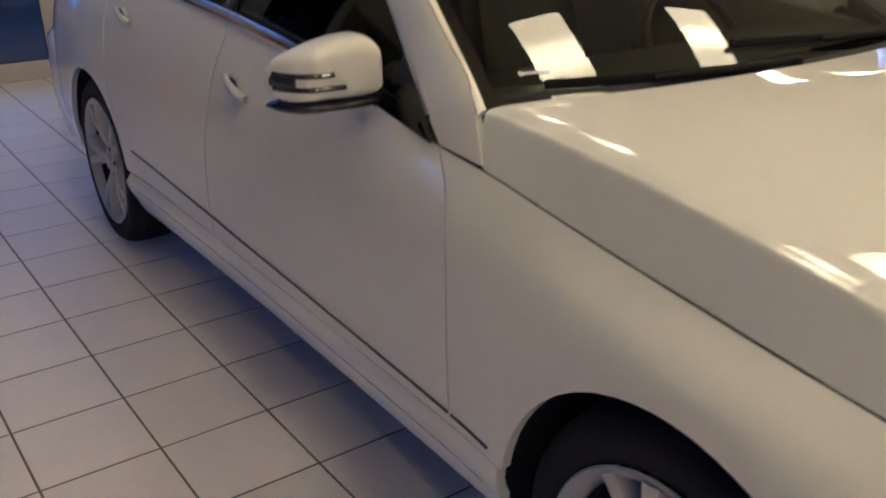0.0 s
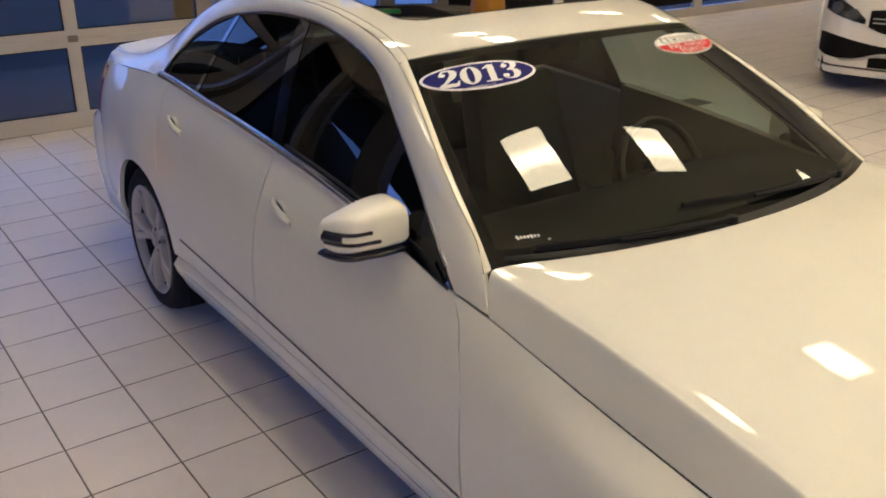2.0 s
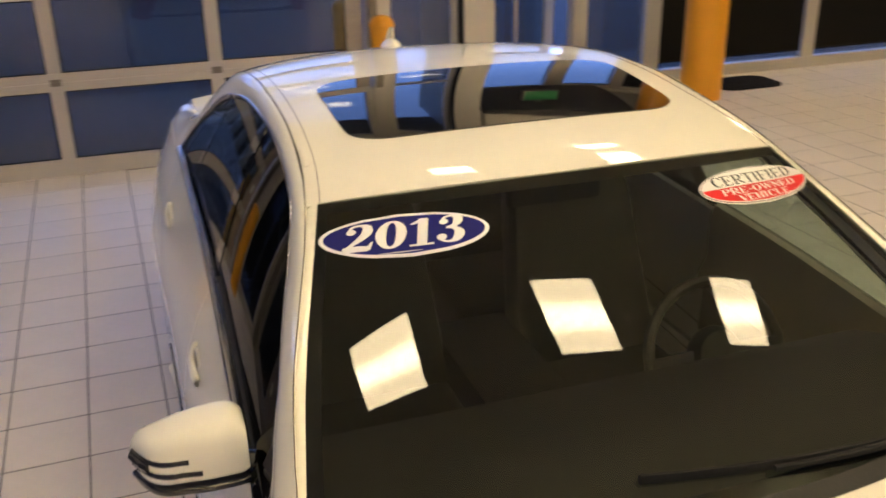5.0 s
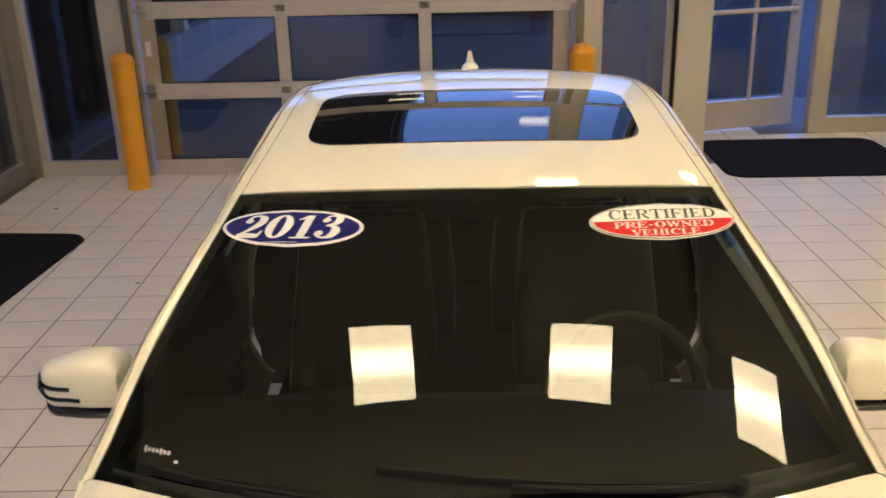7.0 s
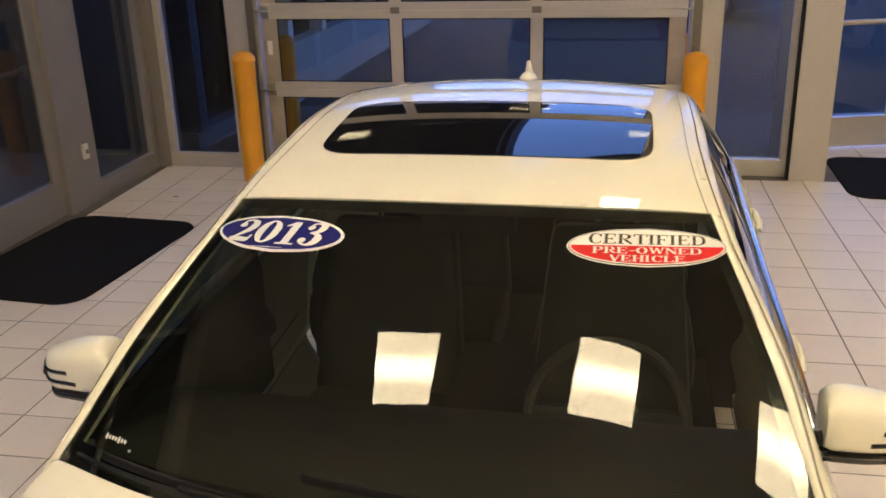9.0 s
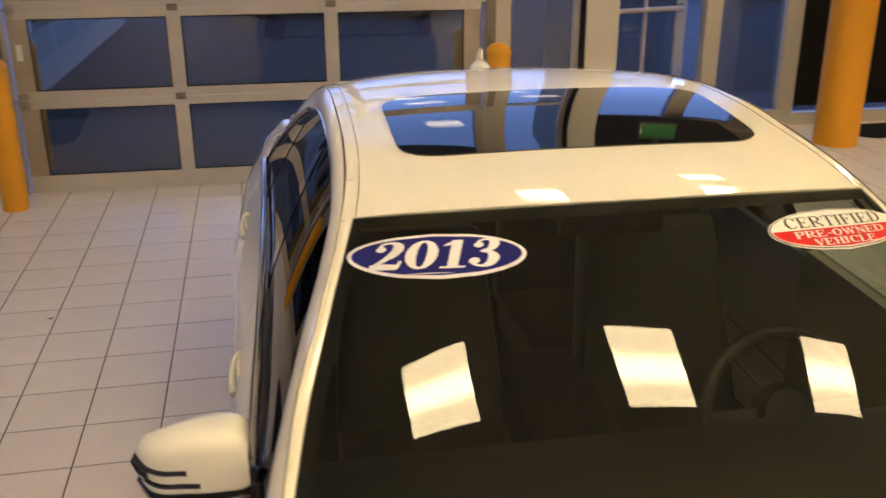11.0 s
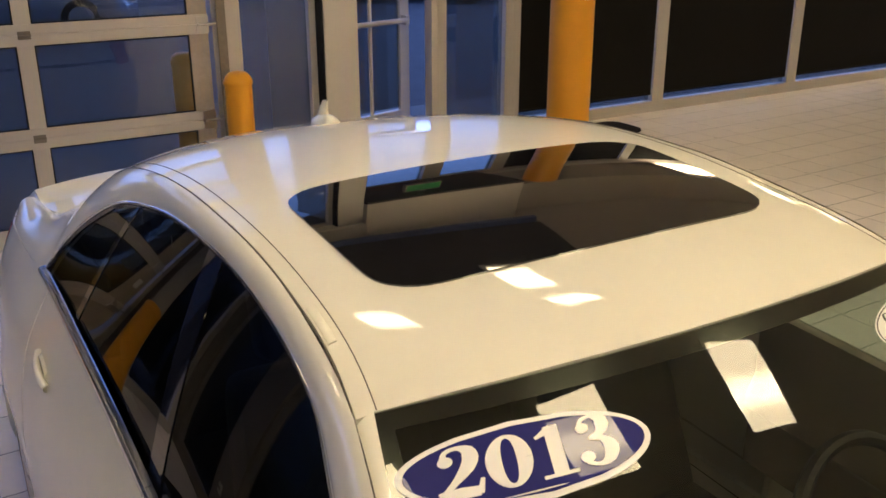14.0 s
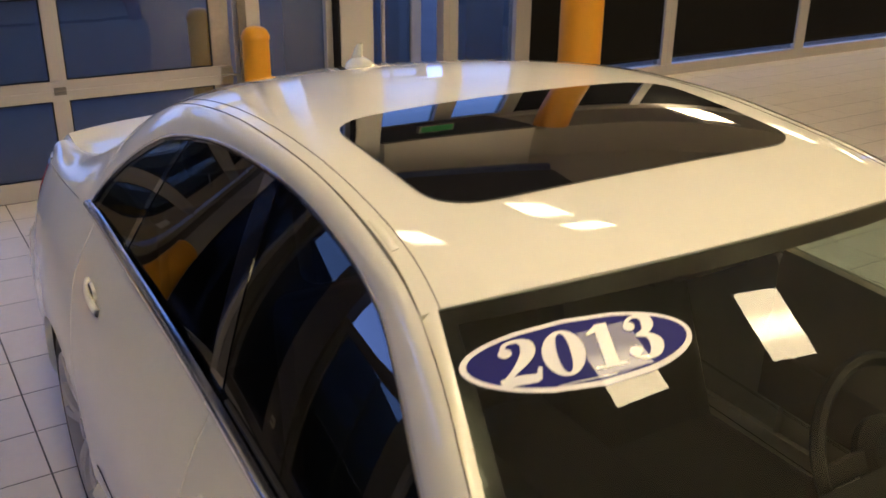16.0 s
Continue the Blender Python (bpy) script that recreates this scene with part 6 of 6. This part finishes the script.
    part("rear_body", box(-0.84, 0.84, 3.9, 4.5, 0.25, 0.98, 0.12), PAINT_COOL, root)
    part("underbody", box(-0.80, 0.80, 0.15, 4.2, 0.15, 0.35, 0.02), RUBBER, root)
    part("engine_bay", box(-0.7, 0.7, 0.4, 1.4, 0.3, 0.75, 0.02), RUBBER, root)
    return root


white_car(pose(5.61, 3.11, 0, 0, 0, -66))


# ---------------------------------------------------------------- floor tiles, last
TILE_MESH = bpy.data.meshes.new("tile")
bm = box(-0.1492, 0.1492, -0.1492, 0.1492, -0.010, 0.0, 0)
bmesh.ops.bevel(bm, geom=[e for e in bm.edges if all(v.co.z > -0.001 for v in e.verts)], offset=0.0012, segments=1, affect="EDGES")
bm.to_mesh(TILE_MESH)
bm.free()
TILE_MESH.materials.append(TILE)
fv, ff = [], []
tv = [v.co.copy() for v in TILE_MESH.vertices]
tf = [tuple(p.vertices) for p in TILE_MESH.polygons]
count = 0
for i in range(-9, 42):
    for j in range(-34, 18):
        c = GRID @ Vector(((i + 0.5) * PITCH, (j + 0.5) * PITCH, 0))
        edge = ENTRY_Y - 0.06 if c.x > 1.9 else DOOR_Y
        if c.y > edge + 0.14 or c.x < SIDE_X + 0.02 or c.x > 12.0 or c.y < -8.8:
            continue
        near = -2.75 < c.x < -0.62 and 0.3 < c.y < 6.0 or 0.95 < c.x < 2.2 and 2.9 < c.y < 6.0
        tilt = Matrix.Rotation(random.uniform(-0.0008, 0.0008), 4, "X") @ Matrix.Rotation(random.uniform(-0.0008, 0.0008), 4, "Y")
        m = Matrix.Translation(c + Vector((0, 0, random.uniform(-0.0002, 0.0002)))) @ GRID.to_3x3().to_4x4() @ tilt
        if near and count < 300:
            ob = new("tile", TILE_MESH)
            ob.parent = grout
            ob.matrix_world = m
            count += 1
        else:
            k = len(fv)
            fv.extend((m @ p)[:] for p in tv)
            ff.extend(tuple(a + k for a in f) for f in tf)
me = bpy.data.meshes.new("tiles")
me.from_pydata(fv, [], ff)
me.materials.append(TILE)
rest = part("tiles", me, None, grout)
tagged(rest, kind="stuff")
